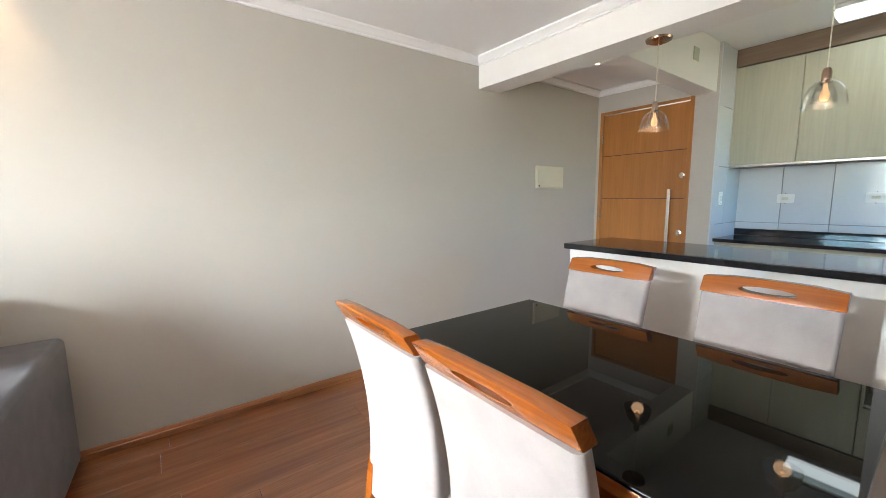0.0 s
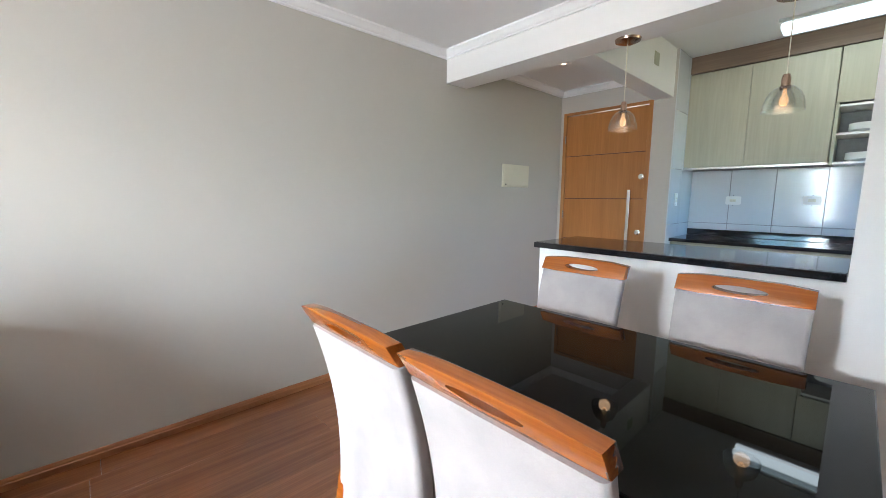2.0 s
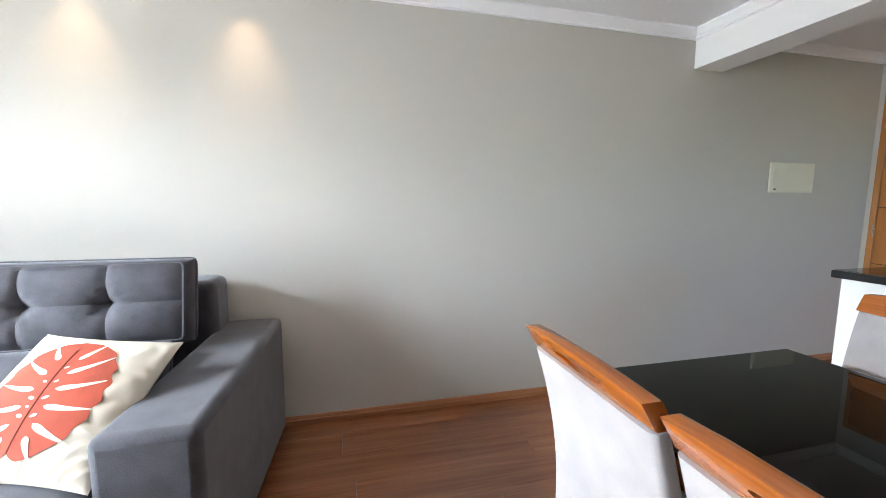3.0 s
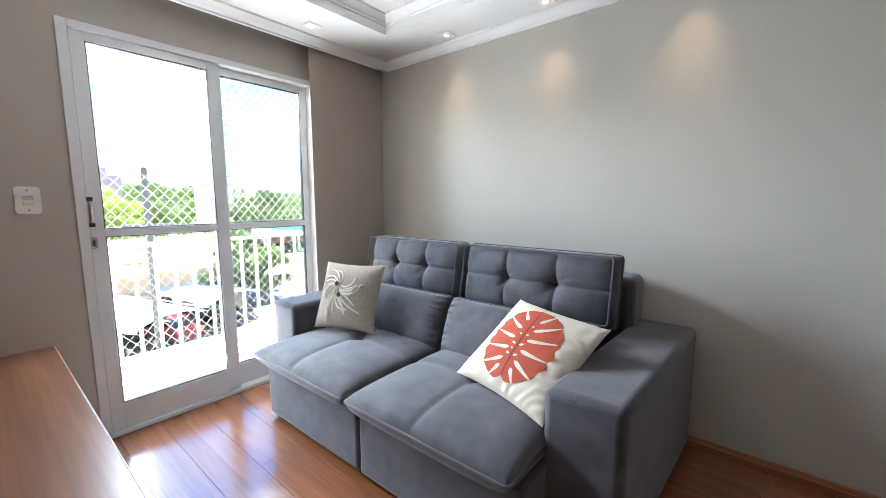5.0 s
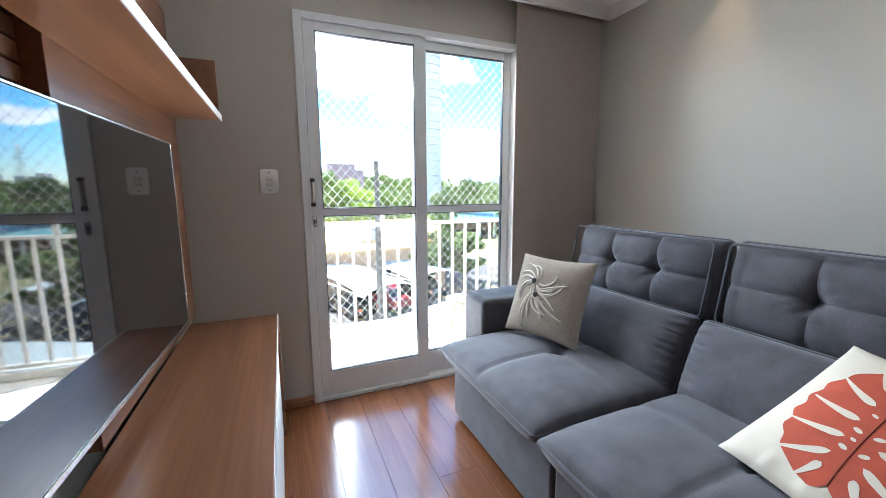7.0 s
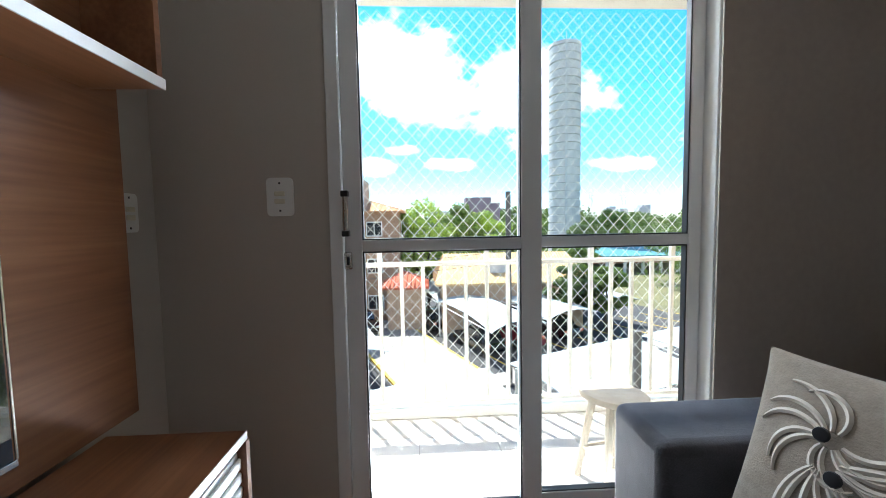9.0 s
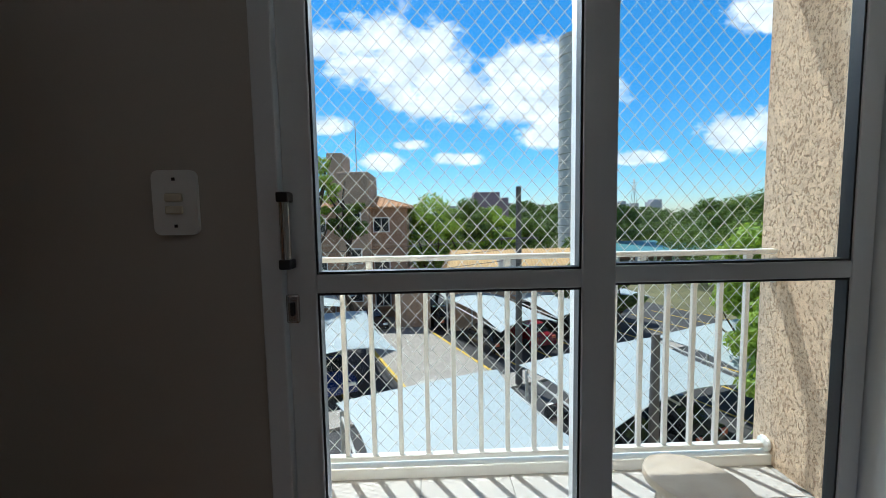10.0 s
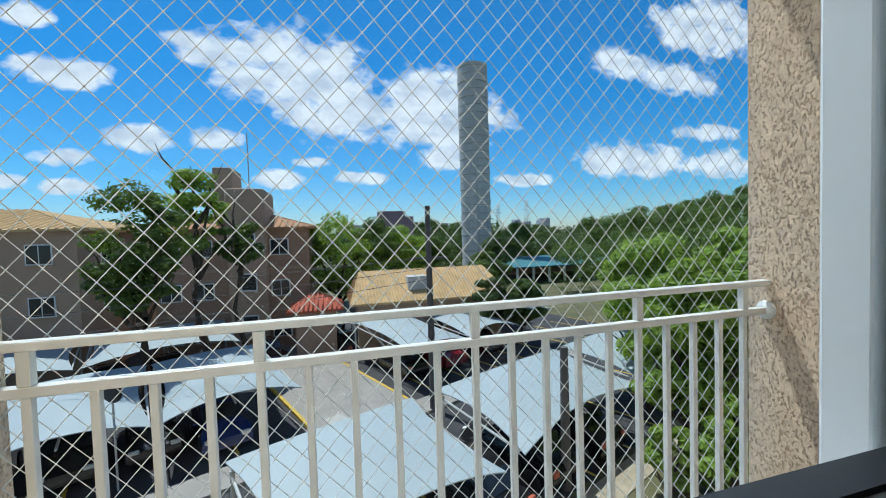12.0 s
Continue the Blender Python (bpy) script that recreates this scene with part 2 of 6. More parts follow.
M_CABTRIM = wood("cabinet_trim_wood", (0.14, 0.09, 0.055), (0.24, 0.16, 0.10), 1, 0.45, 0.8)
M_ALU = plain("white_aluminium", (0.72, 0.73, 0.72), 0.35, 0.02, 4.0, 0.02, 150)
M_SEAL = plain("black_rubber", (0.02, 0.02, 0.02), 0.6, 0.1)
M_CHROME = plain("brushed_steel", (0.62, 0.60, 0.57), 0.25, 0.05, 30.0, 0.03, 300, metal=1.0)
M_COPPER = plain("bronze_metal", (0.42, 0.30, 0.22), 0.25, 0.05, 30.0, 0.0, metal=1.0)
M_PLASTIC = plain("white_plastic", (0.78, 0.78, 0.74), 0.35, 0.02, 8.0, 0.0)
M_CREAM = plain("cream_plastic", (0.68, 0.64, 0.50), 0.4, 0.02, 8.0, 0.0)
M_DARKPL = plain("dark_plastic", (0.02, 0.02, 0.022), 0.35, 0.1, 8.0, 0.0)
M_SCREEN = plain("tv_screen", (0.006, 0.006, 0.007), 0.03, 0.0, 2.0, 0.0, spec=0.9, coat=0.4)
M_LINEN = plain("linen_blind", (0.38, 0.315, 0.265), 0.9, 0.06, 40.0, 0.5, 500, sheen=0.2)
M_PILLOW = plain("cream_cotton", (0.56, 0.50, 0.40), 0.9, 0.05, 12.0, 0.25, 500)
M_RUST = plain("rust_print", (0.36, 0.055, 0.022), 0.85, 0.25, 14.0, 0.2, 500)
M_OAT = plain("oatmeal_linen", (0.30, 0.25, 0.20), 0.95, 0.15, 60.0, 0.7, 260)
M_RIBBON = plain("ivory_ribbon", (0.56, 0.51, 0.44), 0.8, 0.08, 30.0, 0.3, 300)
M_GLASS = sheet_glass("window_glass", (0.97, 0.99, 0.985))
M_LAMPGLASS = sheet_glass("lamp_glass", (0.965, 0.97, 0.97), 0.05)
M_BULB = glow("warm_bulb", (1.0, 0.60, 0.28), 0.03)
M_LENS = glow("downlight_lens", (1.0, 0.72, 0.42), 0.30)
M_TUBE = glow("tube_diffuser", (0.75, 0.95, 1.0), 0.10)
M_STUCCO = plain("peach_stucco", (0.86, 0.66, 0.47), 0.9, 0.2, 25.0, 0.0)
M_RAIL = plain("white_rail_paint", (0.80, 0.79, 0.74), 0.4, 0.04, 20.0, 0.05, 200)
M_NET = plain("net_cord", (0.70, 0.69, 0.64), 0.7, 0.08, 60.0, 0.0)
M_BFLOOR = plain("balcony_tile", (0.50, 0.48, 0.45), 0.5, 0.05, 6.0, 0.05, 90)
M_PINE = wood("pale_pine", (0.40, 0.33, 0.25), (0.52, 0.45, 0.36), 2, 0.6)
M_CONCRETE = plain("concrete", (0.34, 0.33, 0.31), 0.9, 0.15, 1.5, 0.3, 40)


def stucco_relief_shade():
    """Deep trowelled relief on the balcony's side walls, with shade painted into its pits."""
    nt = M_STUCCO.node_tree
    b = nt.nodes["Principled BSDF"]
    v = coords(nt, (1.0, 1.0, 0.6))
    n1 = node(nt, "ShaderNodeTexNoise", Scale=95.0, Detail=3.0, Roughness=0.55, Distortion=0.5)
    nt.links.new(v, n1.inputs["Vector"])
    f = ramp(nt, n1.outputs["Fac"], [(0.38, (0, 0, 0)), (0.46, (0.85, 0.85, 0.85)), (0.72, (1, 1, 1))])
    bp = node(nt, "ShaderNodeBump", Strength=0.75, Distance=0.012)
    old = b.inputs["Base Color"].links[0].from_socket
    pit_shade = nt.nodes.new("ShaderNodeMix")
    pit_shade.data_type, pit_shade.inputs[6].default_value = "RGBA", (0.54, 0.37, 0.24, 1)
    nt.links.new(f, pit_shade.inputs["Factor"]), nt.links.new(old, pit_shade.inputs[7])
    nt.links.new(pit_shade.outputs[2], b.inputs["Base Color"])
    nt.links.new(f, bp.inputs["Height"])
    nt.links.new(bp.outputs["Normal"], b.inputs["Normal"])


stucco_relief_shade()

# ---- mesh helpers ----
ORIGIN = {}


def thing(name, origin, label, category, group="", kind=""):
    ob = new(name)
    ob.location = origin
    ORIGIN[ob.name] = Vector(origin)
    return tagged(ob, label, category, group, kind)


def root_of(ob):
    while ob.parent:
        ob = ob.parent
    return ob


def smooth(me, angle=0.7):
    for p in me.polygons:
        p.use_smooth = True
    me.set_sharp_from_angle(angle=angle)


def part(name, bm, material, parent=None, label="", soft=True):
    """Links a bmesh in place as one mesh under a thing or a part."""
    if parent is not None:
        bmesh.ops.translate(bm, verts=bm.verts, vec=-ORIGIN.get(root_of(parent).name, Vector()))
    me = bpy.data.meshes.new(name)
    bmesh.ops.recalc_face_normals(bm, faces=bm.faces)
    if soft and any(f.smooth for f in bm.faces):
        soft = None
    bm.to_mesh(me)
    bm.free()
    if soft:
        smooth(me)
    elif soft is None:
        kept = [p.use_smooth for p in me.polygons]
        me.set_sharp_from_angle(angle=0.7)
        me.polygons.foreach_set("use_smooth", kept)
    for m in (material if isinstance(material, (list, tuple)) else [material]):
        me.materials.append(m)
    ob = new(name, me)
    ob.parent = parent
    if label:
        ob["label"] = label
    return ob


def box(x0, x1, y0, y1, z0, z1, bevel=0.0, bm=None, seg=2):
    b = bmesh.new()
    bmesh.ops.create_cube(b, size=1.0, matrix=Matrix.Translation(((x0 + x1) / 2, (y0 + y1) / 2, (z0 + z1) / 2)) @ Matrix.Diagonal((abs(x1 - x0), abs(y1 - y0), abs(z1 - z0), 1)))
    if bevel:
        bmesh.ops.bevel(b, geom=b.edges[:], offset=bevel, segments=seg, profile=0.5, affect="EDGES")
        for f in b.faces:
            f.smooth = True
        for f in sorted(b.faces, key=lambda q: -q.calc_area())[:6]:
            f.smooth = False
    return merge(bm, b)


def merge(bm, b):
    if bm is None:
        return b
    me = bpy.data.meshes.new("tmp")
    b.to_mesh(me)
    b.free()
    bm.from_mesh(me)
    bpy.data.meshes.remove(me)
    return bm


def turned(profile, centre=(0, 0, 0), seg=24, bm=None):
    """A lathed shape from (radius, height) pairs."""
    b = bmesh.new()
    rings = []
    for r, z in profile:
        rings.append([b.verts.new((centre[0] + r * math.cos(2 * math.pi * i / seg), centre[1] + r * math.sin(2 * math.pi * i / seg), centre[2] + z)) for i in range(seg)])
    for lo, hi in zip(rings, rings[1:]):
        for i in range(seg):
            b.faces.new((lo[i], lo[(i + 1) % seg], hi[(i + 1) % seg], hi[i]))
    for ring in (rings[0], rings[-1]):
        if (ring[0].co - ring[seg // 2].co).length > 1e-4:
            b.faces.new(ring)
    bmesh.ops.remove_doubles(b, verts=b.verts, dist=1e-5)
    for f in b.faces:
        f.smooth = True
    return merge(bm, b)


def tube(points, r, seg=6, bm=None, r2=None):
    """A round bar along a line of points, tapering to r2."""
    b = bmesh.new()
    pts = [Vector(p) for p in points]
    rings = []
    for i, p in enumerate(pts):
        d = (pts[min(i + 1, len(pts) - 1)] - pts[max(i - 1, 0)]).normalized()
        s = d.cross(Vector((0, 0, 1)))
        s = Vector((1, 0, 0)) if s.length < 1e-3 else s.normalized()
        t = d.cross(s)
        rr = r if r2 is None else r + (r2 - r) * i / (len(pts) - 1)
        rings.append([b.verts.new(p + rr * (s * math.cos(2 * math.pi * k / seg) + t * math.sin(2 * math.pi * k / seg))) for k in range(seg)])
    for lo, hi in zip(rings, rings[1:]):
        for i in range(seg):
            b.faces.new((lo[i], lo[(i + 1) % seg], hi[(i + 1) % seg], hi[i]))
    b.faces.new(rings[0]), b.faces.new(rings[-1])
    for f in b.faces:
        f.smooth = True
    return merge(bm, b)


def prism(pts, axis, a, b_, bm=None):
    """A 2D outline extruded along an axis (0 x, 1 y, 2 z) from a to b_."""
    b = bmesh.new()

    def at(p, h):
        q = list(p)
        q.insert(axis, h)
        return q
    lo, hi = [b.verts.new(at(p, a)) for p in pts], [b.verts.new(at(p, b_)) for p in pts]
    n = len(pts)
    for i in range(n):
        b.faces.new((lo[i], lo[(i + 1) % n], hi[(i + 1) % n], hi[i]))
    b.faces.new(lo), b.faces.new(hi)
    return merge(bm, b)


def structure(name, bm, material, label, category):
    return tagged(part(name, bm, material), label, category, kind="structure")


# ---- large structure ----
DOOR_Y0, DOOR_Y1, DOOR_Z = 2.03, 3.375, 2.12
structure("wall_north", box(XB - 0.14, XE + 0.9, YG, YG + 0.14, -0.2, 2.7), M_GREY, "long plain warm grey painted wall behind the sofa", "wall")
bw = box(XB - 0.14, XB, 1.33, DOOR_Y0, -0.2, 2.7)
box(XB - 0.14, XB, DOOR_Y1, YG, -0.2, 2.7, bm=bw)
box(XB - 0.14, XB, DOOR_Y0, DOOR_Y1, DOOR_Z, 2.7, bm=bw)
structure("wall_west", bw, M_GREIGE, "greige painted wall around the balcony door", "wall")
structure("wall_south", box(XB, -1.25, YT - 0.14, YT, -0.2, 2.7), M_GREIGE, "greige wall behind the television panel", "wall")
cw = box(-1.39, -1.25, -0.6, YT - 0.14, -0.2, 2.7)
box(-1.25, 1.2, -0.74, -0.6, -0.2, 2.7, bm=cw)
structure("wall_corridor", cw, M_GREY, "plain grey corridor walls", "wall")
structure("wall_dining", box(1.2, 1.46, -0.6, 1.634, -0.2, 2.7), M_WHITE, "off-white end wall beside the breakfast bar", "wall")
ew = box(XE, XE + 0.14, 3.935, YG, -0.2, 2.7)
box(XE, XE + 0.14, 2.85, 3.03, -0.2, 2.7, bm=ew)
box(XE, XE + 0.14, 3.03, 3.935, 2.13, 2.7, bm=ew)
structure("wall_entry", ew, M_GREY, "grey wall around the entrance door", "wall")
structure("wall_half", box(1.43, 1.56, 1.634, 3.035, 0, 0.913), M_WHITE, "low off-white wall under the breakfast bar", "wall")
structure("beam", box(1.47, 1.70, 1.634, YG, 2.125, 2.7, 0.002), M_WHITE, "off-white ceiling beam over the breakfast bar", "beam")
hb = box(1.70, XE, 2.87, 3.03, 2.125, 2.7)
structure("beam_kitchen", hb, M_WHITE, "white header beam between hall and kitchen", "beam")
XK = 3.88
structure("wall_kitchen", box(XK, XK + 0.14, 0.0, 2.85, -0.2, 2.7), M_GROUT, "kitchen wall behind the tiles", "wall")
structure("wall_kitchen_side", box(XE + 0.14, XK, 2.85, 2.99, -0.2, 2.7), M_GROUT, "kitchen side wall behind pale tiles", "wall")
ks = box(1.46, 2.4, -0.14, 0.0, -0.2, 2.7)
box(3.5, XK, -0.14, 0.0, -0.2, 2.7, bm=ks)
box(2.4, 3.5, -0.14, 0.0, -0.2, 1.15, bm=ks)
box(2.4, 3.5, -0.14, 0.0, 2.05, 2.7, bm=ks)
structure("wall_kitchen_south", ks, M_WHITE, "plain white kitchen end wall around a window", "wall")
structure("floor", box(XB - 0.14, XE + 0.9, -0.7, YG, -0.2, -0.012), M_CONCRETE, "screed under the laminate floor", "floor")

# ceiling with a raised tray over the living area
TX0, TX1, TY0, TY1 = -2.95, -0.95, 1.95, 3.58
RECESS = XB + 0.135
cb = box(RECESS, TX0, YT, YG, CEIL, CEIL + 0.3)
box(XB, RECESS, YT, YG, CEIL + 0.10, CEIL + 0.3, bm=cb)
box(TX1, 1.47, YT, YG, CEIL, CEIL + 0.3, bm=cb)
box(TX0, TX1, TY1, YG, CEIL, CEIL + 0.3, bm=cb)
box(TX0, TX1, YT, TY0, CEIL, CEIL + 0.3, bm=cb)
box(TX0, TX1, TY0, TY1, CEIL + 0.11, CEIL + 0.3, bm=cb)
box(-1.25, 1.2, -0.6, YT, CEIL, CEIL + 0.3, bm=cb)
box(1.70, XE, 3.03, YG, CEIL, CEIL + 0.3, bm=cb)
box(1.46, XK, 0.0, 2.87, 2.53, 2.7, bm=cb)
structure("ceiling", cb, M_CEIL, "white plaster ceiling with a raised tray", "ceiling")


def crown_profile(s):
    """Crown moulding section: out from the wall, down from the ceiling."""
    return [(0, 0), (s, 0), (s, -0.012), (s * 0.82, -0.016), (s * 0.55, -0.034), (s * 0.38, -0.042), (s * 0.22, -0.046), (s * 0.2, -0.056), (0, -0.058)]


def crown(bm, axis, wall, sign, a, b_, z=CEIL, s=0.055):
    pts = [(wall + sign * o, z + d) for o, d in crown_profile(s)]
    return prism(pts, axis, a, b_, bm)


kb = crown(None, 0, YG, -1, RECESS, 1.47)
crown(kb, 1, 1.47, -1, 1.634, YG)
crown(kb, 1, RECESS, 1, YT, YG, s=0.07)
crown(kb, 0, YT, 1, XB, -1.25)
crown(kb, 0, YG, -1, 1.70, XE)
crown(kb, 1, XE, -1, 3.03, YG)
crown(kb, 1, 1.2, -1, -0.6, 1.634)
structure("crown_moulding", kb, M_CROWN, "white plaster crown moulding along the ceiling", "moulding")
tb = crown(None, 0, TY1, -1, TX0, TX1, CEIL + 0.11, 0.05)
crown(tb, 0, TY0, 1, TX0, TX1, CEIL + 0.11, 0.05)
crown(tb, 1, TX0, 1, TY0, TY1, CEIL + 0.11, 0.05)
crown(tb, 1, TX1, -1, TY0, TY1, CEIL + 0.11, 0.05)
structure("tray_moulding", tb, M_CROWN, "white moulding inside the ceiling tray", "moulding")


def baseboard(bm, axis, wall, sign, a, b_):
    pts = [(wall, 0), (wall + sign * 0.016, 0), (wall + sign * 0.016, 0.028), (wall + sign * 0.011, 0.033), (wall + sign * 0.011, 0.042), (wall + sign * 0.005, 0.05), (wall, 0.05)]
    return prism(pts, axis, a, b_, bm)


bb = baseboard(None, 0, YG, -1, XB, XE)
baseboard(bb, 1, XB, 1, YT, DOOR_Y0)
baseboard(bb, 1, XB, 1, DOOR_Y1, YG)
baseboard(bb, 0, YT, 1, XB, -1.25)
baseboard(bb, 1, 1.2, -1, -0.6, 1.634)
baseboard(bb, 0, 1.634, 1, 1.2, 1.43)
baseboard(bb, 1, 1.43, -1, 1.65, 3.035)
structure("baseboard", bb, M_BASE, "reddish brown wooden baseboard with a stepped top", "baseboard")

# ---- entrance door ----
ed = thing("door_1", (XE, 3.48, 0), "closed honey-brown veneered entrance door with dark horizontal grooves", "door", kind="structure")
cas = box(XE - 0.012, XE + 0.05, 3.03, 3.065, 0, 2.13, 0.003)
box(XE - 0.012, XE + 0.05, 3.90, 3.935, 0, 2.13, 0.003, cas)
box(XE - 0.012, XE + 0.05, 3.065, 3.90, 2.10, 2.13, 0.003, cas)
part("casing", cas, M_DOOR, ed)
gz = [0.35, 0.787, 1.223, 1.673]
edges = [0.006] + gz + [2.098]
for lo, hi in zip(edges, edges[1:]):
    part("door_panel", box(XE + 0.006, XE + 0.045, 3.067, 3.898, lo + 0.004, hi - 0.004, 0.001), M_DOOR, ed)
part("groove_inlay", box(XE + 0.011, XE + 0.04, 3.067, 3.898, 0.01, 2.09), M_GROOVE, ed, "dark inlay lines")
ph = box(XE - 0.045, XE - 0.03, 3.172, 3.202, 0.78, 1.31, 0.003)
box(XE - 0.03, XE + 0.008, 3.18, 3.194, 0.86, 0.875, bm=ph)
box(XE - 0.03, XE + 0.008, 3.18, 3.194, 1.21, 1.225, bm=ph)
part("pull_handle", ph, M_CHROME, ed, "flat brushed steel pull bar")
for lz in (1.436, 0.90):
    lk = turned([(0, 0), (0.026, 0), (0.026, 0.006), (0.014, 0.009), (0.014, 0.014), (0, 0.014)], seg=20)
    bmesh.ops.transform(lk, matrix=pose(XE + 0.008, 3.10, lz, 0, -90, 0), verts=lk.verts)
    part("lock", lk, M_CHROME, ed, "round steel lock")
for hz in (0.25, 1.05, 1.85):
    part("hinge", tube([(XE - 0.014, 3.902, hz - 0.04), (XE - 0.014, 3.902, hz + 0.04)], 0.006), M_CHROME, ed)

# ---- electric panel ----
pb = thing("electrical_panel_box", (2.39, YG, 1.33), "cream plastic electrical panel box on the grey wall", "panel box")
part("box_body", box(2.19, 2.605, YG - 0.018, YG, 1.33, 1.545, 0.006), M_CREAM, pb)
part("box_cover", box(2.20, 2.595, YG - 0.024, YG - 0.0185, 1.34, 1.50, 0.003), M_CREAM, pb)
part("box_latch", box(2.215, 2.235, YG - 0.027, YG - 0.0245, 1.348, 1.36, 0.002), M_DARKPL, pb, "small dark latch")

# ---- breakfast bar ----
bar = thing("breakfast_bar", (1.66, 2.34, 0.915), "polished black granite breakfast bar on the low wall", "counter")
part("slab", box(1.405, 1.926, 1.637, 3.05, 0.930, 0.95, 0.002), M_GRANITE, bar)
part("front_edge", box(1.381, 1.4045, 1.637, 3.05, 0.915, 0.9495, 0.004), M_GRANITE, bar, "mitred granite front edge")
part("back_edge", box(1.9265, 1.95, 1.637, 3.05, 0.915, 0.9495, 0.004), M_GRANITE, bar)
part("bed", box(1.4055, 1.926, 1.637, 3.05, 0.9135, 0.9295), M_CONCRETE, bar)


def pendant(y):
    x, zc = 1.612, 2.125
    p = thing("pendant_lamp", (x, y, zc), "lit clear glass pendant lamp with bronze fitting over the bar", "lamp", "pendant lamps over the bar")
    part("canopy", turned([(0, -0.028), (0.03, -0.026), (0.066, -0.012), (0.07, 0.0), (0, 0.0)], (x, y, zc)), M_COPPER, p, "domed bronze ceiling canopy")
    part("cord", tube([(x, y, zc - 0.025), (x, y, 1.775)], 0.0025), M_CREAM, p)
    part("socket", turned([(0, 0.05), (0.012, 0.05), (0.017, 0.035), (0.017, 0), (0.021, 0), (0.021, -0.014), (0, -0.014)], (x, y, 1.735)), M_COPPER, p, "copper lamp holder")
    sh = [(0.020, 1.735), (0.036, 1.728), (0.055, 1.71), (0.068, 1.685), (0.076, 1.655), (0.079, 1.625), (0.076, 1.625), (0.073, 1.655), (0.065, 1.684), (0.053, 1.707), (0.035, 1.725), (0.020, 1.732)]
    s = part("shade", turned(sh, (x, y, 0), 32), M_LAMPGLASS, p, "clear glass dome shade")
    s.visible_shadow = False
    inner = part("inner_shade", turned([(0.016, 1.722), (0.030, 1.705), (0.040, 1.675), (0.043, 1.645), (0.041, 1.645), (0.038, 1.675), (0.028, 1.703), (0.015, 1.719)], (x, y, 0), 28), M_LAMPGLASS, p, "inner smoked glass cup")
    inner.visible_shadow = False
    part("bulb", turned([(0, 1.648), (0.010, 1.65), (0.017, 1.663), (0.016, 1.68), (0.008, 1.70), (0.007, 1.72), (0, 1.72)], (x, y, 0), 16), M_BULB, p, "glowing warm bulb")


pendant(2.628), pendant(1.915)

# ---- downlights ----
for sx, sy in SPOTS:
    d = thing("downlight", (sx, sy, CEIL), "small recessed square ceiling spotlight, switched on", "spotlight", "ceiling spotlights")
    ring = box(sx - 0.045, sx + 0.045, sy - 0.045, sy + 0.045, CEIL - 0.007, CEIL + 0.002, 0.002)
    part("trim", ring, M_CROWN, d)
    part("lens", turned([(0, -0.0095), (0.016, -0.0095), (0.018, -0.007), (0, -0.007)], (sx, sy, CEIL), 16), M_LENS, d, "warm glowing lens")

# ---- kitchen ----
uc = thing("wall_cabinet", (3.72, 2.34, 1.5), "pale greenish wood kitchen wall cabinet with aluminium edge", "cabinet")
part("cabinet_body", box(3.58, XK - 0.01, 1.845, 2.842, 1.515, 2.375), M_CABINET, uc)
for y0, y1 in ((2.382, 2.842), (1.848, 2.376)):
    dr = part("cabinet_door", box(3.56, 3.578, y0, y1, 1.52, 2.37, 0.002), M_CABINET, uc)
    part("edge_pull", box(3.553, 3.58, y0, y1, 1.50, 1.517, 0.002), M_CHROME, dr, "aluminium edge pull")
tagged(part("cabinet_filler", box(3.55, XK - 0.01, 0.35, 2.845, 2.379, 2.526), M_CABTRIM), "brown wood filler panel above the wall cabinets", "panel")
nc = thing("open_cabinet", (3.72, 1.55, 1.5), "pale wall cabinet with an open shelf of white dishes", "cabinet")
part("cabinet_side", box(3.57, XK - 0.01, 1.82, 1.84, 1.50, 2.375), M_CABINET, nc)
part("cabinet_side", box(3.57, XK - 0.01, 1.20, 1.22, 1.50, 2.375), M_CABINET, nc)
for sz in (1.50, 1.72, 1.93, 2.355):
    part("shelf", box(3.57, XK - 0.01, 1.22, 1.82, sz, sz + 0.018), M_PLASTIC, nc)
part("cabinet_door", box(3.56, 3.569, 1.205, 1.838, 1.96, 2.37, 0.002), M_CABINET, nc)
for sz in (1.519, 1.739):
    tagged(part("dish_stack", turned([(0, 0), (0.05, 0), (0.10, 0.02), (0.10, 0.07), (0.095, 0.07), (0, 0.06)], (3.70, 1.66, sz)), M_PLASTIC), "stack of white dishes on the open shelf", "dishes")
lc = thing("base_cabinet", (3.6, 1.7, 0), "pale wood kitchen base cabinet under black granite", "cabinet")
part("cabinet_body", box(3.34, XK - 0.01, 0.4, 2.84, 0.10, 0.83), M_CABINET, lc)
part("plinth", box(3.40, XK - 0.01, 0.4, 2.84, 0.0, 0.10), M_DARKPL, lc)
for k in range(4):
    part("cabinet_door", box(3.322, 3.338, 0.42 + k * 0.605, 1.005 + k * 0.605, 0.13, 0.81, 0.002), M_CABINET, lc)
wt = thing("worktop", (3.6, 1.7, 0.83), "black granite kitchen worktop with upstand", "worktop")
part("slab", box(3.30, XK - 0.01, 0.4, 2.845, 0.832, 0.862, 0.003), M_GRANITE, wt)
part("upstand", box(XK - 0.03, XK - 0.011, 0.4, 2.845, 0.864, 0.925, 0.002), M_GRANITE, wt)
kl = thing("tube_lamp", (3.2, 1.62, 2.53), "lit white tube lamp on the kitchen ceiling", "lamp")
part("housing", box(3.10, 3.30, 1.05, 2.18, 2.50, 2.53, 0.006), M_PLASTIC, kl)
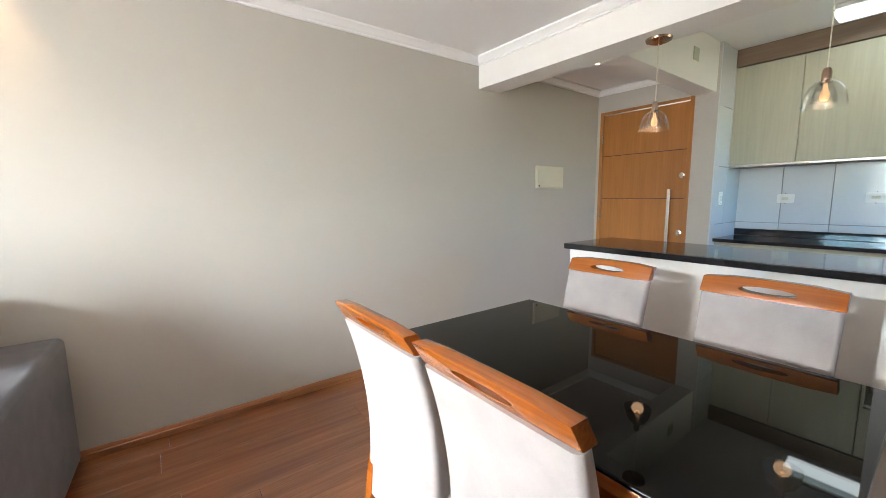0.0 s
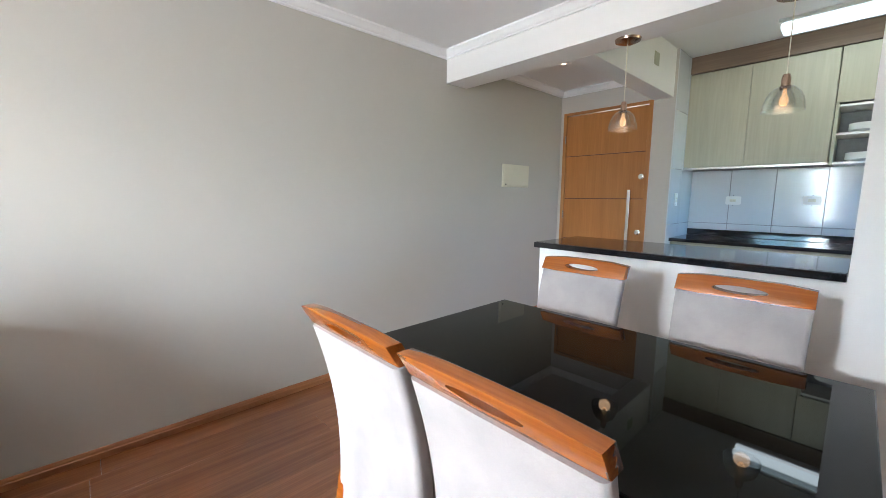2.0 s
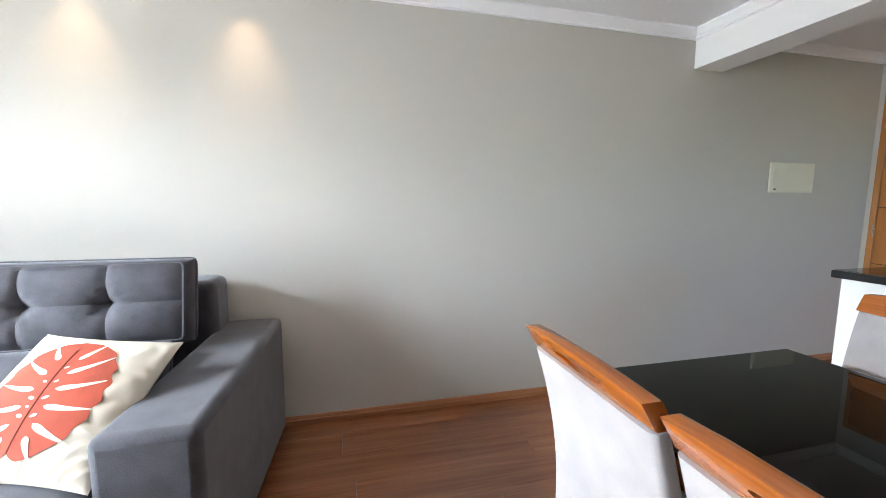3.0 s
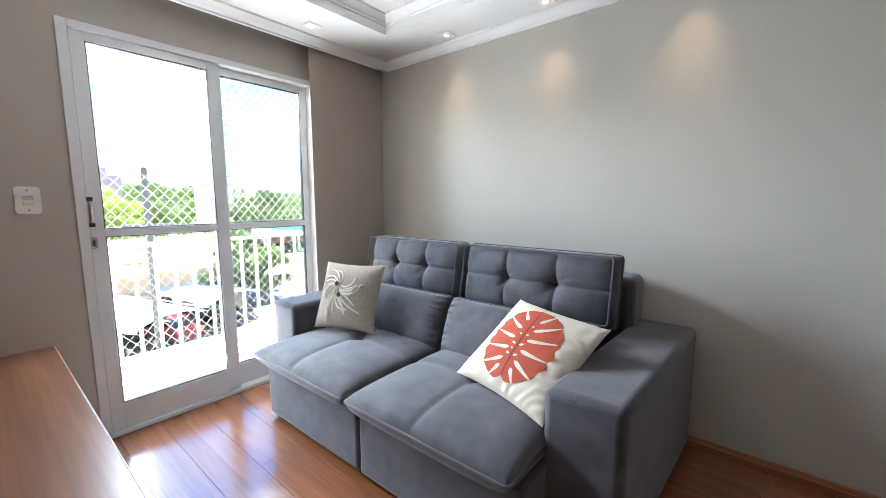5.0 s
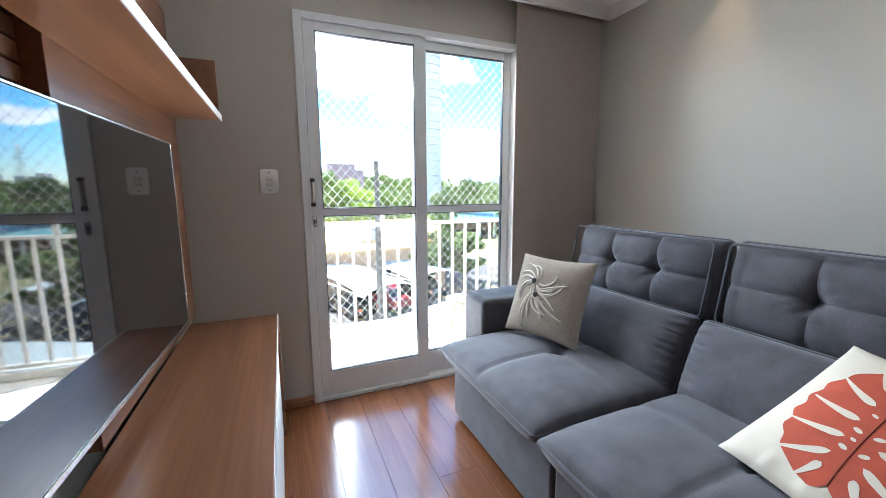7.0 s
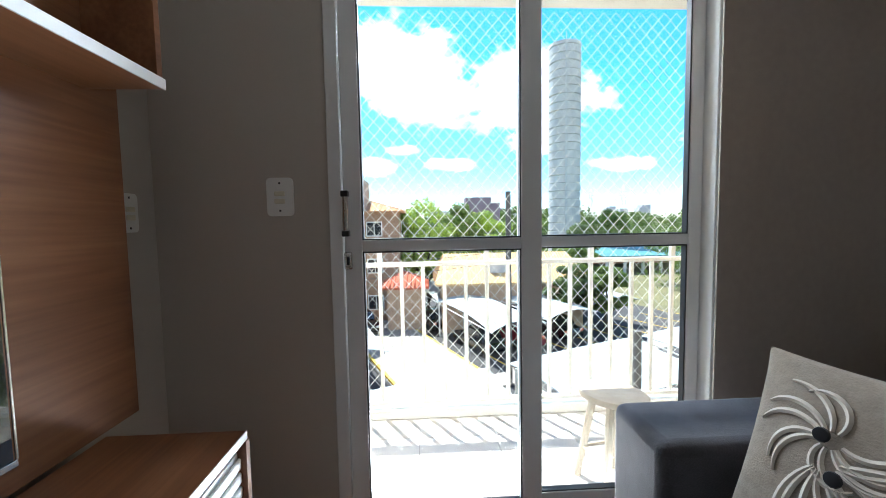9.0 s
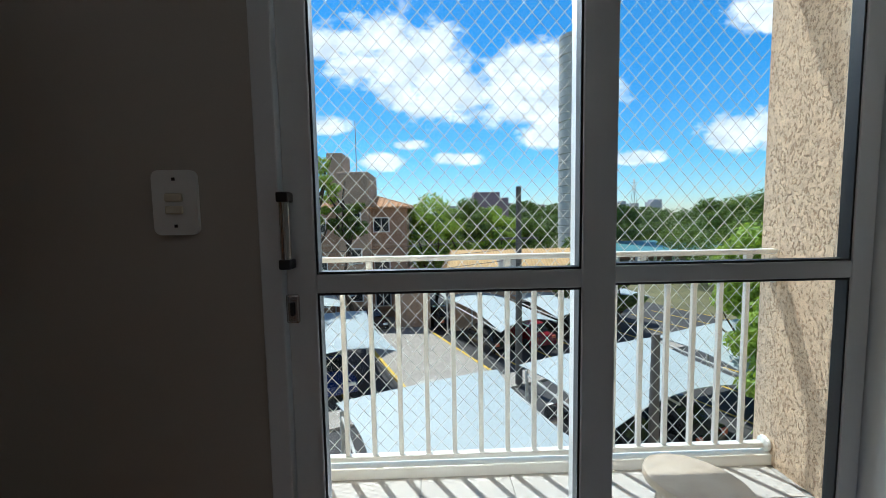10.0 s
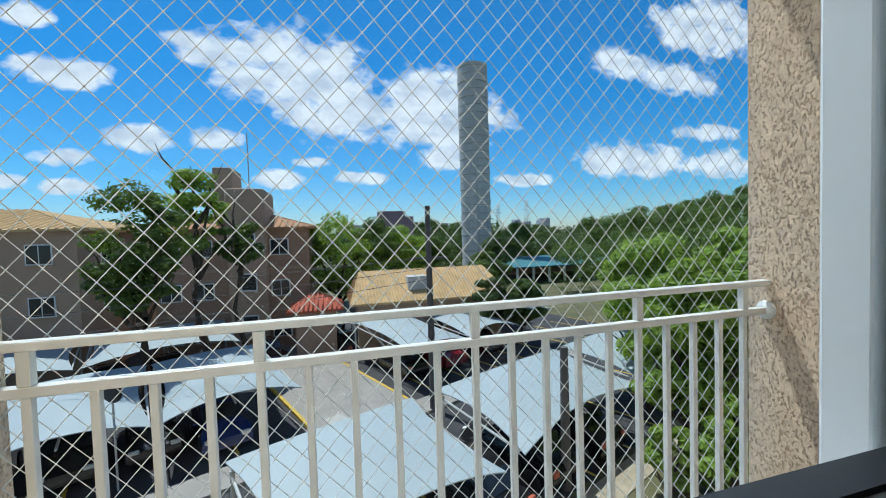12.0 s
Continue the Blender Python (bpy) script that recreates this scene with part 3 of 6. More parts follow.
part("diffuser", box(3.115, 3.285, 1.065, 2.165, 2.452, 2.498, 0.012), M_TUBE, kl, "glowing white diffuser")
jb = thing("junction_cover", (2.74, 2.87, 2.33), "small square greenish junction cover on the white beam", "cover plate")
part("cover", box(2.69, 2.79, 2.862, 2.87, 2.29, 2.39, 0.004), plain("olive_plastic", (0.42, 0.42, 0.30), 0.5), jb)


def outlet(x, y, z, nx, ny, w=0.085, h=0.125, label="white plastic switch plate on the wall", vertical=True):
    """A wall plate with rocker keys, facing (nx, ny)."""
    t = thing("wall_switch", (x, y, z), label, "switch")
    rot = pose(x, y, z, 0, 0, math.degrees(math.atan2(nx, -ny)))
    pl = box(-w / 2, w / 2, -0.008, 0, -h / 2, h / 2, 0.0)
    vert = [e for e in pl.edges if abs(e.verts[0].co.y - e.verts[1].co.y) > 0.004]
    bmesh.ops.bevel(pl, geom=vert, offset=0.014, segments=4, profile=0.5, affect="EDGES")
    bmesh.ops.transform(pl, matrix=rot, verts=pl.verts)
    part("plate", pl, M_PLASTIC, t)
    for dz in (-0.02, 0.004):
        k = box(-0.017, 0.017, -0.014, -0.0085, dz - 0.002, dz + 0.014, 0.003) if vertical else box(dz - 0.006, dz + 0.018, -0.013, -0.0085, -0.012, 0.012, 0.003)
        bmesh.ops.transform(k, matrix=rot, verts=k.verts)
        part("rocker", k, M_CREAM, t)
    for dz in (-0.045, 0.045):
        k = box(-0.003, 0.003, -0.0095, -0.0085, dz - 0.003, dz + 0.003)
        bmesh.ops.transform(k, matrix=rot, verts=k.verts)
        part("screw", k, M_DARKPL, t, "dark screw")
    return t


outlet(XB, 1.873, 1.269, 1, 0, 0.085, 0.125, "white plate with two switches on the greige wall")
outlet(-3.40, YT, 1.22, 0, 1, 0.07, 0.115, "white switch plate beside the television panel")
outlet(3.40, 2.844, 1.22, 0, -1, 0.075, 0.12, "white switch plate on the kitchen side tiles")
outlet(XK - 0.008, 2.48, 1.213, -1, 0, 0.12, 0.08, "white double socket on the kitchen tiles", False)
outlet(XK - 0.008, 1.922, 1.218, -1, 0, 0.12, 0.08, "white double socket on the kitchen tiles", False)

# ---- dining table ----
dt = thing("dining_table", (0.24, 2.13, 0), "dining table with black glass top on a brown wooden frame", "table")
part("glass_top", box(-0.165, 0.637, 1.557, 2.70, 0.762, 0.772, 0.003), M_BLACKGLASS, dt, "black glass top")
part("tabletop", box(-0.16, 0.632, 1.562, 2.695, 0.728, 0.7615, 0.006), M_HONEY, dt, "honey-brown wooden rim")
ap = box(-0.10, 0.57, 1.62, 1.645, 0.65, 0.728)
box(-0.10, 0.57, 2.61, 2.635, 0.65, 0.728, bm=ap)
box(-0.10, -0.075, 1.645, 2.61, 0.65, 0.728, bm=ap)
box(0.545, 0.57, 1.645, 2.61, 0.65, 0.728, bm=ap)
part("apron", ap, M_HONEY, dt)
for lx in (-0.10, 0.50):
    for ly in (1.62, 2.565):
        part("leg", box(lx, lx + 0.07, ly, ly + 0.07, 0, 0.65, 0.008), M_HONEY, dt)


# ---- dining chairs ----
def loft(sections, bm=None):
    """Skins a list of equal closed loops and caps both ends."""
    b = bmesh.new()
    rings = [[b.verts.new(p) for p in s] for s in sections]
    n = len(rings[0])
    for lo, hi in zip(rings, rings[1:]):
        for i in range(n):
            b.faces.new((lo[i], lo[(i + 1) % n], hi[(i + 1) % n], hi[i]))
    b.faces.new(rings[0]), b.faces.new(rings[-1])
    for f in b.faces:
        f.smooth = True
    return merge(bm, b)


def rounded_loop(cx, w, t, z, n=6, r=0.016):
    """A rounded rectangle, t along x and w along y, at height z."""
    pts = []
    for sx, sy, a0 in ((1, 1, 0), (-1, 1, 90), (-1, -1, 180), (1, -1, 270)):
        for k in range(n):
            a = radians(a0 + 90 * k / (n - 1))
            pts.append((cx + sx * (t / 2 - r) + r * math.cos(a), sy * (w / 2 - r) + r * math.sin(a), z))
    return pts


def back_line(z):
    """How far the chair back leans at a height."""
    s = (z - 0.30) / 0.64
    return -0.185 - 0.085 * s * s + 0.02 * math.sin(math.pi * s)


def dining_chair():
    c = thing("dining_chair", (0, 0, 0), "dining chair with pale velvet back and slotted honey-wood top rail", "chair", "chairs round the table")
    hs = [0.28 + 0.6 * k / 14 for k in range(15)]
    part("backrest", loft([rounded_loop(back_line(z), 0.375 + 0.025 * ((z - 0.28) / 0.6), 0.062 - 0.02 * ((z - 0.28) / 0.6), z) for z in hs]), M_CHAIRF, c, "pale grey-beige velvet back")
    # top rail with an oval hand slot: outer outline and slot joined ring by ring
    b = bmesh.new()
    n = 48
    loops = []
    for off in (-0.021, 0.021):
        for slot in (False, True):
            ring = []
            for k in range(n):
                a = 2 * math.pi * k / n
                ca, sa = math.cos(a), math.sin(a)
                if slot:
                    y, z = 0.082 * ca, 0.911 + 0.0125 * sa
                else:
                    m = max(abs(ca) / 0.202, abs(sa) / 0.0325)
                    y, z = ca / m, 0.9115 + sa / m
                    z += 0.004 * (1 - (y / 0.202) ** 2)
                ring.append(b.verts.new((back_line(z) + off - 0.25 * (z - 0.91), y, z)))
            loops.append(ring)
    fo, fi, bo, bi = loops
    for p, q in ((fo, fi), (bo, bi), (fo, bo), (fi, bi)):
        for k in range(n):
            b.faces.new((p[k], p[(k + 1) % n], q[(k + 1) % n], q[k]))
    edge = [e for e in b.edges if (e.verts[0] in fo and e.verts[1] in fo) or (e.verts[0] in bo and e.verts[1] in bo)]
    bmesh.ops.recalc_face_normals(b, faces=b.faces)
    bmesh.ops.bevel(b, geom=edge, offset=0.004, segments=2, profile=0.5, affect="EDGES")
    part("top_rail", b, M_HONEY, c, "honey wood top rail with an oval slot")
    part("seat", box(-0.17, 0.27, -0.215, 0.215, 0.40, 0.475, 0.024, seg=4), M_CHAIRF, c, "pale velvet seat pad")
    fr = box(-0.16, 0.255, -0.205, -0.185, 0.345, 0.40)
    box(-0.16, 0.255, 0.185, 0.205, 0.345, 0.40, bm=fr)
    box(0.235, 0.255, -0.185, 0.185, 0.345, 0.40, bm=fr)
    part("seat_frame", fr, M_HONEY, c)
    for sy in (-1, 1):
        part("leg", loft([rounded_loop(0.235, 0.028, 0.028, 0.0, 3, 0.004), rounded_loop(0.235, 0.04, 0.04, 0.345, 3, 0.004)]), M_HONEY, c).location.y = sy * 0.185
        part("leg", loft([rounded_loop(-0.235, 0.03, 0.03, 0.0, 3, 0.004), rounded_loop(-0.20, 0.04, 0.045, 0.28, 3, 0.004), rounded_loop(-0.185, 0.04, 0.04, 0.40, 3, 0.004)]), M_HONEY, c).location.y = sy * 0.175
    return c


chair = dining_chair()
chair.matrix_world = pose(-0.035, 2.446, 0)
for cx, cy, rz in ((-0.035, 2.006, 0), (0.70, 2.493, 180), (0.70, 1.895, 180)):
    copy_thing(chair, pose(cx, cy, 0, 0, 0, rz))


# ---- sofa ----
def cushion(w, d, h, tufts=(), creases=(), nx=72, ny=52, gather=0.0, crown_h=1.0):
    """A stuffed cushion, w by d, h thick, tufted at (u, v) and pulled in along crease lines."""
    b = bmesh.new()

    def shape(u, v):
        fall = (1 - abs(u) ** 5) * (1 - abs(v) ** 5)
        z = fall ** 0.35 * (0.72 + 0.28 * crown_h * (1 - 0.5 * (u * u + v * v)))
        for a, c in tufts:
            r2 = ((u - a) * w / 2) ** 2 + ((v - c) * d / 2) ** 2
            z -= 0.22 * math.exp(-r2 / 0.0011) + 0.12 * math.exp(-r2 / 0.006)
        for a, c, a2, c2 in creases:
            px, py, qx, qy = a * w / 2, c * d / 2, a2 * w / 2, c2 * d / 2
            lx, ly = qx - px, qy - py
            t = max(0, min(1, ((u * w / 2 - px) * lx + (v * d / 2 - py) * ly) / (lx * lx + ly * ly)))
            r2 = (u * w / 2 - px - t * lx) ** 2 + (v * d / 2 - py - t * ly) ** 2
            z -= 0.09 * math.exp(-r2 / 0.00012) + 0.045 * math.exp(-r2 / 0.0016)
        z += 0.02 * noise.noise((u * 2.5, v * 2.5, w * 7 + d))
        z += 0.022 * noise.noise((u * 7, v * 5, w * 3 + d)) * (1 - u * u) * (1 - v * v)
        for a, c in tufts:
            r = math.hypot((u - a) * w / 2, (v - c) * d / 2)
            z += 0.035 * math.sin(11 * math.atan2(v - c, u - a) + 2 * a) * math.exp(-((r - 0.045) / 0.03) ** 2)
        if gather:
            pull = max(0.0, (abs(u) - 0.78) / 0.22) ** 1.2
            z += gather * pull * (1 - abs(u) ** 12) * math.sin(v * 27 + 3.0 * noise.noise((u * 2, v * 6, w)))
        return max(z, 0.0)
    top, bot = [], []
    for j in range(ny + 1):
        tr, br = [], []
        for i in range(nx + 1):
            u, v = -1 + 2 * i / nx, -1 + 2 * j / ny
            u, v = math.sin(u * math.pi / 2) * 0.35 + u * 0.65, math.sin(v * math.pi / 2) * 0.35 + v * 0.65
            x, y = u * w / 2, v * d / 2
            rim = i in (0, nx) or j in (0, ny)
            tr.append(b.verts.new((x, y, h * 0.5 if rim else h * (0.5 + 0.5 * shape(u, v)))))
            br.append(tr[-1] if rim else b.verts.new((x, y, h * 0.5 * (1 - (1 - abs(u) ** 8) ** 0.4 * (1 - abs(v) ** 8) ** 0.4))))
        top.append(tr), bot.append(br)
    for j in range(ny):
        for i in range(nx):
            b.faces.new((top[j][i], top[j][i + 1], top[j + 1][i + 1], top[j + 1][i]))
            q = (bot[j][i], bot[j + 1][i], bot[j + 1][i + 1], bot[j][i + 1])
            b.faces.new(q)
    return b


def piping(w, d, z, r=0.006):
    k = 0.02
    pts = []
    for sx, sy, a0 in ((1, 1, 0), (-1, 1, 90), (-1, -1, 180), (1, -1, 270)):
        for q in range(5):
            a = radians(a0 + 22.5 * q)
            pts.append((sx * (w / 2 - k) + k * math.cos(a), sy * (d / 2 - k) + k * math.sin(a), z))
    return tube(pts + [pts[0]], r, 6)


def placed(bm, m):
    bmesh.ops.transform(bm, matrix=m, verts=bm.verts)
    return bm


SX0, SX1, SXM = -3.08, -1.425, -2.25
sofa = thing("sofa", (-2.25, 3.3, 0), "two-seat grey suede sofa with tufted cushions against the grey wall", "sofa")
for x0, x1, nm in ((SX1, -1.15, "arm"), (-3.33, SX0, "arm")):
    a = box(x0, x1, 2.90, 3.93, 0.03, 0.63, 0.032, seg=4)
    if x1 > -2:
        for v in a.verts:
            v.co.x += 0.06 * (v.co.y - 3.35)
            v.co.z += 0.03 * v.co.z * (v.co.y - 3.1)
    part(nm, a, M_SUEDE, sofa)
part("back_frame", box(SX0 + 0.02, SX1 + 0.06, 3.72, 3.94, 0.12, 0.885, 0.04, seg=3), M_SUEDE, sofa)
for x0, x1 in ((SX0 + 0.004, SXM - 0.004), (SXM + 0.004, SX1 - 0.004)):
    w = x1 - x0
    cx = (x0 + x1) / 2
    part("seat_base", box(x0, x1, 2.72, 3.70, 0.025, 0.36, 0.018, seg=3), M_SUEDE, sofa)
    m = pose(cx, 3.08, 0.325)
    t4 = [(-0.02, -0.02)]
    cr = [(-0.02, -0.02, -0.02, -1), (-0.02, -0.02, -1, -0.02), (-0.02, -0.02, 1, -0.02), (-0.02, -0.02, -0.02, 0.8)]
    sc = part("seat_cushion", placed(cushion(w - 0.01, 0.88, 0.165, t4, cr), m), M_SUEDE, sofa, "tufted seat cushion")
    part("piping", placed(piping(w - 0.01, 0.88, 0.084), m), M_PIPE, sc)
    m = pose(cx, 3.36, 0.565, 68, 0, 0) @ pose(0, 0, -0.11)
    lc_ = part("lumbar_cushion", placed(cushion(w - 0.015, 0.32, 0.215, (), (), ny=80, gather=0.11, crown_h=1.15), m), M_SUEDE, sofa, "plain rounded lumbar cushion")
    part("piping", placed(piping(w - 0.015, 0.32, 0.108, 0.007), m), M_PIPE, lc_)
    if x1 > -2:
        w, cx = w + 0.05, cx + 0.025
    m = pose(cx, 3.56, 0.845, 80, 0, 0) @ pose(0, 0, -0.10)
    tf = [(-0.32, 0.0), (0.32, 0.0)]
    cr = [(-1, 0, 1, 0)] + [(a, 0, a, s) for a in (-0.32, 0.32) for s in (-1, 1)]
    bc = part("back_cushion", placed(cushion(w - 0.02, 0.34, 0.20, tf, cr), m), M_SUEDE, sofa, "tufted back cushion")
    part("piping", placed(piping(w - 0.02, 0.34, 0.10), m), M_PIPE, bc)
    part("piping", placed(piping(w - 0.05, 0.31, 0.19, 0.005), m), M_PIPE, bc)
for fx in (-3.27, -1.24):
    for fy in (2.94, 3.86):
        part("foot", box(fx - 0.025, fx + 0.025, fy - 0.025, fy + 0.025, 0, 0.035, 0.004), M_DARKPL, sofa, "black plastic foot")


# ---- scatter cushions ----
def pillow_height(u, v, thick):
    return thick * (max(0, 1 - u * u) * max(0, 1 - v * v)) ** 0.45


def pillow_xy(u, v, size):
    pin = 0.07
    return (size / 2 * u * (1 - pin * (1 - v * v)), size / 2 * v * (1 - pin * (1 - u * u)))


def pillow_mesh(size, thick, wrinkle=0.0):
    b = bmesh.new()
    n = 56
    front, back = [], []
    for j in range(n + 1):
        fr, br = [], []
        for i in range(n + 1):
            u, v = -1 + 2 * i / n, -1 + 2 * j / n
            x, y = pillow_xy(u, v, size)
            z = pillow_height(u, v, thick)
            low = max(0.0, (u - 0.5) / 0.5, (-v - 0.72) / 0.28)
            z += wrinkle * z * low * math.sin(20 * (v * max(0, u) - u * max(0, -v) + 0.3 * noise.noise((u * 3, v * 3, 1))))
            fr.append(b.verts.new((x, y, z)))
            br.append(fr[-1] if (i in (0, n) or j in (0, n)) else b.verts.new((x, y, -0.8 * pillow_height(u, v, thick))))
        front.append(fr), back.append(br)
    for j in range(n):
        for i in range(n):
            b.faces.new((front[j][i], front[j][i + 1], front[j + 1][i + 1], front[j + 1][i]))
            b.faces.new((back[j][i], back[j + 1][i], back[j + 1][i + 1], back[j][i + 1]))
    return b


def frame_of(corner, along, up, size):
    """Pose of a square from its low corner and two edge directions."""
    e1 = Vector(along).normalized()
    n = e1.cross(Vector(up)).normalized()
    e2 = n.cross(e1)
    m = Matrix((e1, e2, n)).transposed().to_4x4()
    m.translation = Vector(corner) + (e1 + e2) * size / 2
    return m


def on_pillow(u, v, size, thick, lift):
    x, y = pillow_xy(u, v, size)
    return (x, y, pillow_height(u, v, thick) + lift)


S2 = 0.48
mp2 = frame_of((-1.915, 3.017, 0.503), (0.462, -0.112, -0.028), (0.091, 0.384, 0.28), S2)
lp = thing("scatter_cushion", mp2.translation, "cream cushion printed with a rust-red monstera leaf", "cushion")
part("cover", placed(pillow_mesh(S2, 0.075, 0.16), mp2), M_PILLOW, lp)


LEAF_BASE, LEAF_TIP = Vector((0.0, -0.72)), Vector((-0.14, 0.72))


def leaf_point(a, b, lift):
    """A point a along the rib and b to its side, on the cushion's face."""
    way = LEAF_TIP - LEAF_BASE
    p = LEAF_BASE + way * a + Vector((way.y, -way.x)).normalized() * b
    return on_pillow(p.x, p.y, S2, 0.075, lift)


def leaf_blade():
    """The whole leaf: an oval sheet with a scalloped edge and a notch at its base."""
    b = bmesh.new()
    rows, n, across = [], 40, 24
    for i in range(n + 1):
        a = -0.08 + 1.15 * i / n
        w = 0.70 * math.sqrt(max(0.0, 1 - abs((a - 0.49) / 0.58) ** 2.3)) * (1 - 0.035 * math.cos(a * 38))
        row = []
        for k in range(across + 1):
            c = 2 * k / across - 1
            lag = 0.16 * max(0.0, 0.3 - a) * (1 - abs(c)) ** 2
            row.append(b.verts.new(leaf_point(a + lag, c * w * (1.04 if c > 0 else 0.94), 0.003)))
        rows.append(row)
    for lo, hi in zip(rows, rows[1:]):
        for k in range(across):
            b.faces.new((lo[k], lo[k + 1], hi[k + 1], hi[k]))
    return b


def slit(a0, angle, length, half, bend, side):
    """A cream gap: round towards the rib, running out thin at the leaf's edge."""
    b = bmesh.new()
    n = 14
    way = (LEAF_TIP - LEAF_BASE).length
    a, c, g, rows = a0 * way, 0.13, radians(angle), []
    for i in range(n + 1):
        t = i / n
        w = half * (math.sqrt(max(0.0, 1 - (1 - t / 0.22) ** 2)) if t < 0.22 else (1 - (t - 0.22) / 0.78) ** 0.9 * 0.8 + 0.2)
        rows.append([b.verts.new(leaf_point((a - math.sin(g) * o) / way, side * (c + math.cos(g) * o), 0.0042)) for o in (-w, 0, w)])
        a, c = a + math.cos(g) * length / n, c + math.sin(g) * length / n
        g += radians(bend) / n
    for lo, hi in zip(rows, rows[1:]):
        for k in (0, 1):
            b.faces.new((lo[k], lo[k + 1], hi[k + 1], hi[k]) if side < 0 else (lo[k], hi[k], hi[k + 1], lo[k + 1]))
    return b


part("leaf_print", placed(leaf_blade(), mp2), M_RUST, lp, "rust-red split leaf print")
for side in (1, -1):
    for a0, ang, ln in ((0.10, 158, 0.27), (0.20, 122, 0.48), (0.35, 100, 0.50), (0.51, 84, 0.50), (0.67, 66, 0.47), (0.83, 42, 0.34)):
        part("leaf_slit", placed(slit(a0, ang, ln * (1.13 if side > 0 else 1.02), 0.04, -16, side), mp2), M_PILLOW, lp, "cream slit between the lobes")
for a0, b0, ra, rb_ in ((0.27, 0.085, 0.040, 0.022), (0.43, 0.085, 0.042, 0.022), (0.59, 0.075, 0.030, 0.016), (0.74, 0.07, 0.030, 0.016),
                        (0.27, -0.085, 0.040, 0.022), (0.35, -0.06, 0.026, 0.016), (0.43, -0.085, 0.042, 0.022), (0.59, -0.07, 0.030, 0.016)):
    hb = bmesh.new()
    ring = []
    for q in range(14):
        an = 2 * math.pi * q / 14
        ring.append(hb.verts.new(leaf_point(a0 + (rb_ * math.sin(an) + 0.25 * ra * math.cos(an)) / 1.29, b0 + (1 if b0 > 0 else -1) * ra * math.cos(an), 0.0042)))
    hb.faces.new(ring)
    part("leaf_hole", placed(hb, mp2), M_PILLOW, lp, "cream oval gap in the print")
rib = tube([leaf_point(0.98 * k / 14 - 0.02, 0.0, 0.0034) for k in range(15)], 0.0016)
part("leaf_rib", placed(rib, mp2), plain("dark_rust_print", (0.24, 0.05, 0.025), 0.85), lp, "darker leaf rib")

S1 = 0.42
mp1 = frame_of((-3.0, 2.985, 0.49), (0.436, 0.148, 0.0), (-0.085, 0.135, 0.375), S1)
rp = thing("scatter_cushion", mp1.translation, "oatmeal linen cushion with an appliqued ivory ribbon flower", "cushion")
part("cover", placed(pillow_mesh(S1, 0.07), mp1), M_OAT, rp)


def ribbon(bm, pts, w):
    """A flat raised strip that follows the cushion."""
    b = bmesh.new()
    rows = []
    for i, (u, v) in enumerate(pts):
        p, q = pts[max(i - 1, 0)], pts[min(i + 1, len(pts) - 1)]
        d = Vector((q[0] - p[0], q[1] - p[1])).normalized()
        t = i / (len(pts) - 1)
        ww = w * (0.35 + 0.65 * math.sin(math.pi * min(1, t * 0.8 + 0.15)))
        rows.append([b.verts.new(on_pillow(u - d.y * ww * k, v + d.x * ww * k, S1, 0.07, 0.006 if k == 0 else 0.002)) for k in (-1, 0, 1)])
    for lo, hi in zip(rows, rows[1:]):
        for k in (0, 1):
            b.faces.new((lo[k], lo[k + 1], hi[k + 1], hi[k]))
    return merge(bm, b)


rb = bmesh.new()
frnd = random.Random(5)
for k in range(22):
    low = k % 2
    a0 = (60 + 14 * k if not low else 215 + 7.5 * k) + frnd.uniform(-8, 8)
    ln, bend = (0.62, frnd.uniform(0.9, 1.7)) if not low else (frnd.uniform(0.6, 1.0), frnd.uniform(-0.5, 1.1))
    a, pts = radians(a0), []
    u, v = -0.24 + 0.10 * math.cos(a), (0.30 if not low else 0.08) + 0.08 * math.sin(a)
    for q in range(13):
        pts.append((max(-0.92, u), min(0.93, v)))
        u, v = u + ln / 12 * math.cos(a), v + ln / 12 * math.sin(a)
        a += radians(bend * 9)
    rb = ribbon(rb, pts, 0.030)
part("ribbon_flower", placed(rb, mp1), M_RIBBON, rp, "raised ivory ribbon flower")
# dark discs stand in for the two dark almond holes in the flower
for u, v in ((-0.30, 0.32), (-0.14, -0.02)):
    e = turned([(0, 0), (0.014, 0.002), (0.012, 0.006), (0, 0.008)], on_pillow(u, v, S1, 0.07, 0.008), 12)
    part("dark_disc", placed(e, mp1), M_DARKPL, rp, "dark disc in place of an almond-shaped hole")

# ---- television wall ----
PX0, PX1 = -3.23, -1.52
tp = thing("wall_panel", (-2.375, YT, 0.66), "brown wood television wall panel with a grooved middle", "panel")
PY = YT + 0.055
part("panel_side", box(PX0 - 0.09, -2.80 + 0.51, YT, PY, 0.66, 1.95, 0.002), M_RACKV, tp)
part("panel_side", box(-1.66, PX1, YT, PY, 0.66, 1.95, 0.002), M_RACKV, tp)
part("panel_core", box(-2.285, -1.665, YT, YT + 0.006, 0.66, 1.95), M_DARKWOOD, tp, "dark recessed core")
z = 0.68
while z < 1.93:
    part("slat", box(-2.285, -1.665, YT + 0.0065, YT + 0.02, z, z + 0.034, 0.002), M_RACKV, tp)
    part("inlay", box(-2.285, -1.665, YT + 0.0065, YT + 0.011, z + 0.0355, z + 0.0395), M_GOLD, tp, "thin gold line")
    z += 0.041
hs = thing("wall_shelf", (-2.37, YT + 0.1, 1.53), "brown wood wall shelf with upright ends above the television", "shelf")
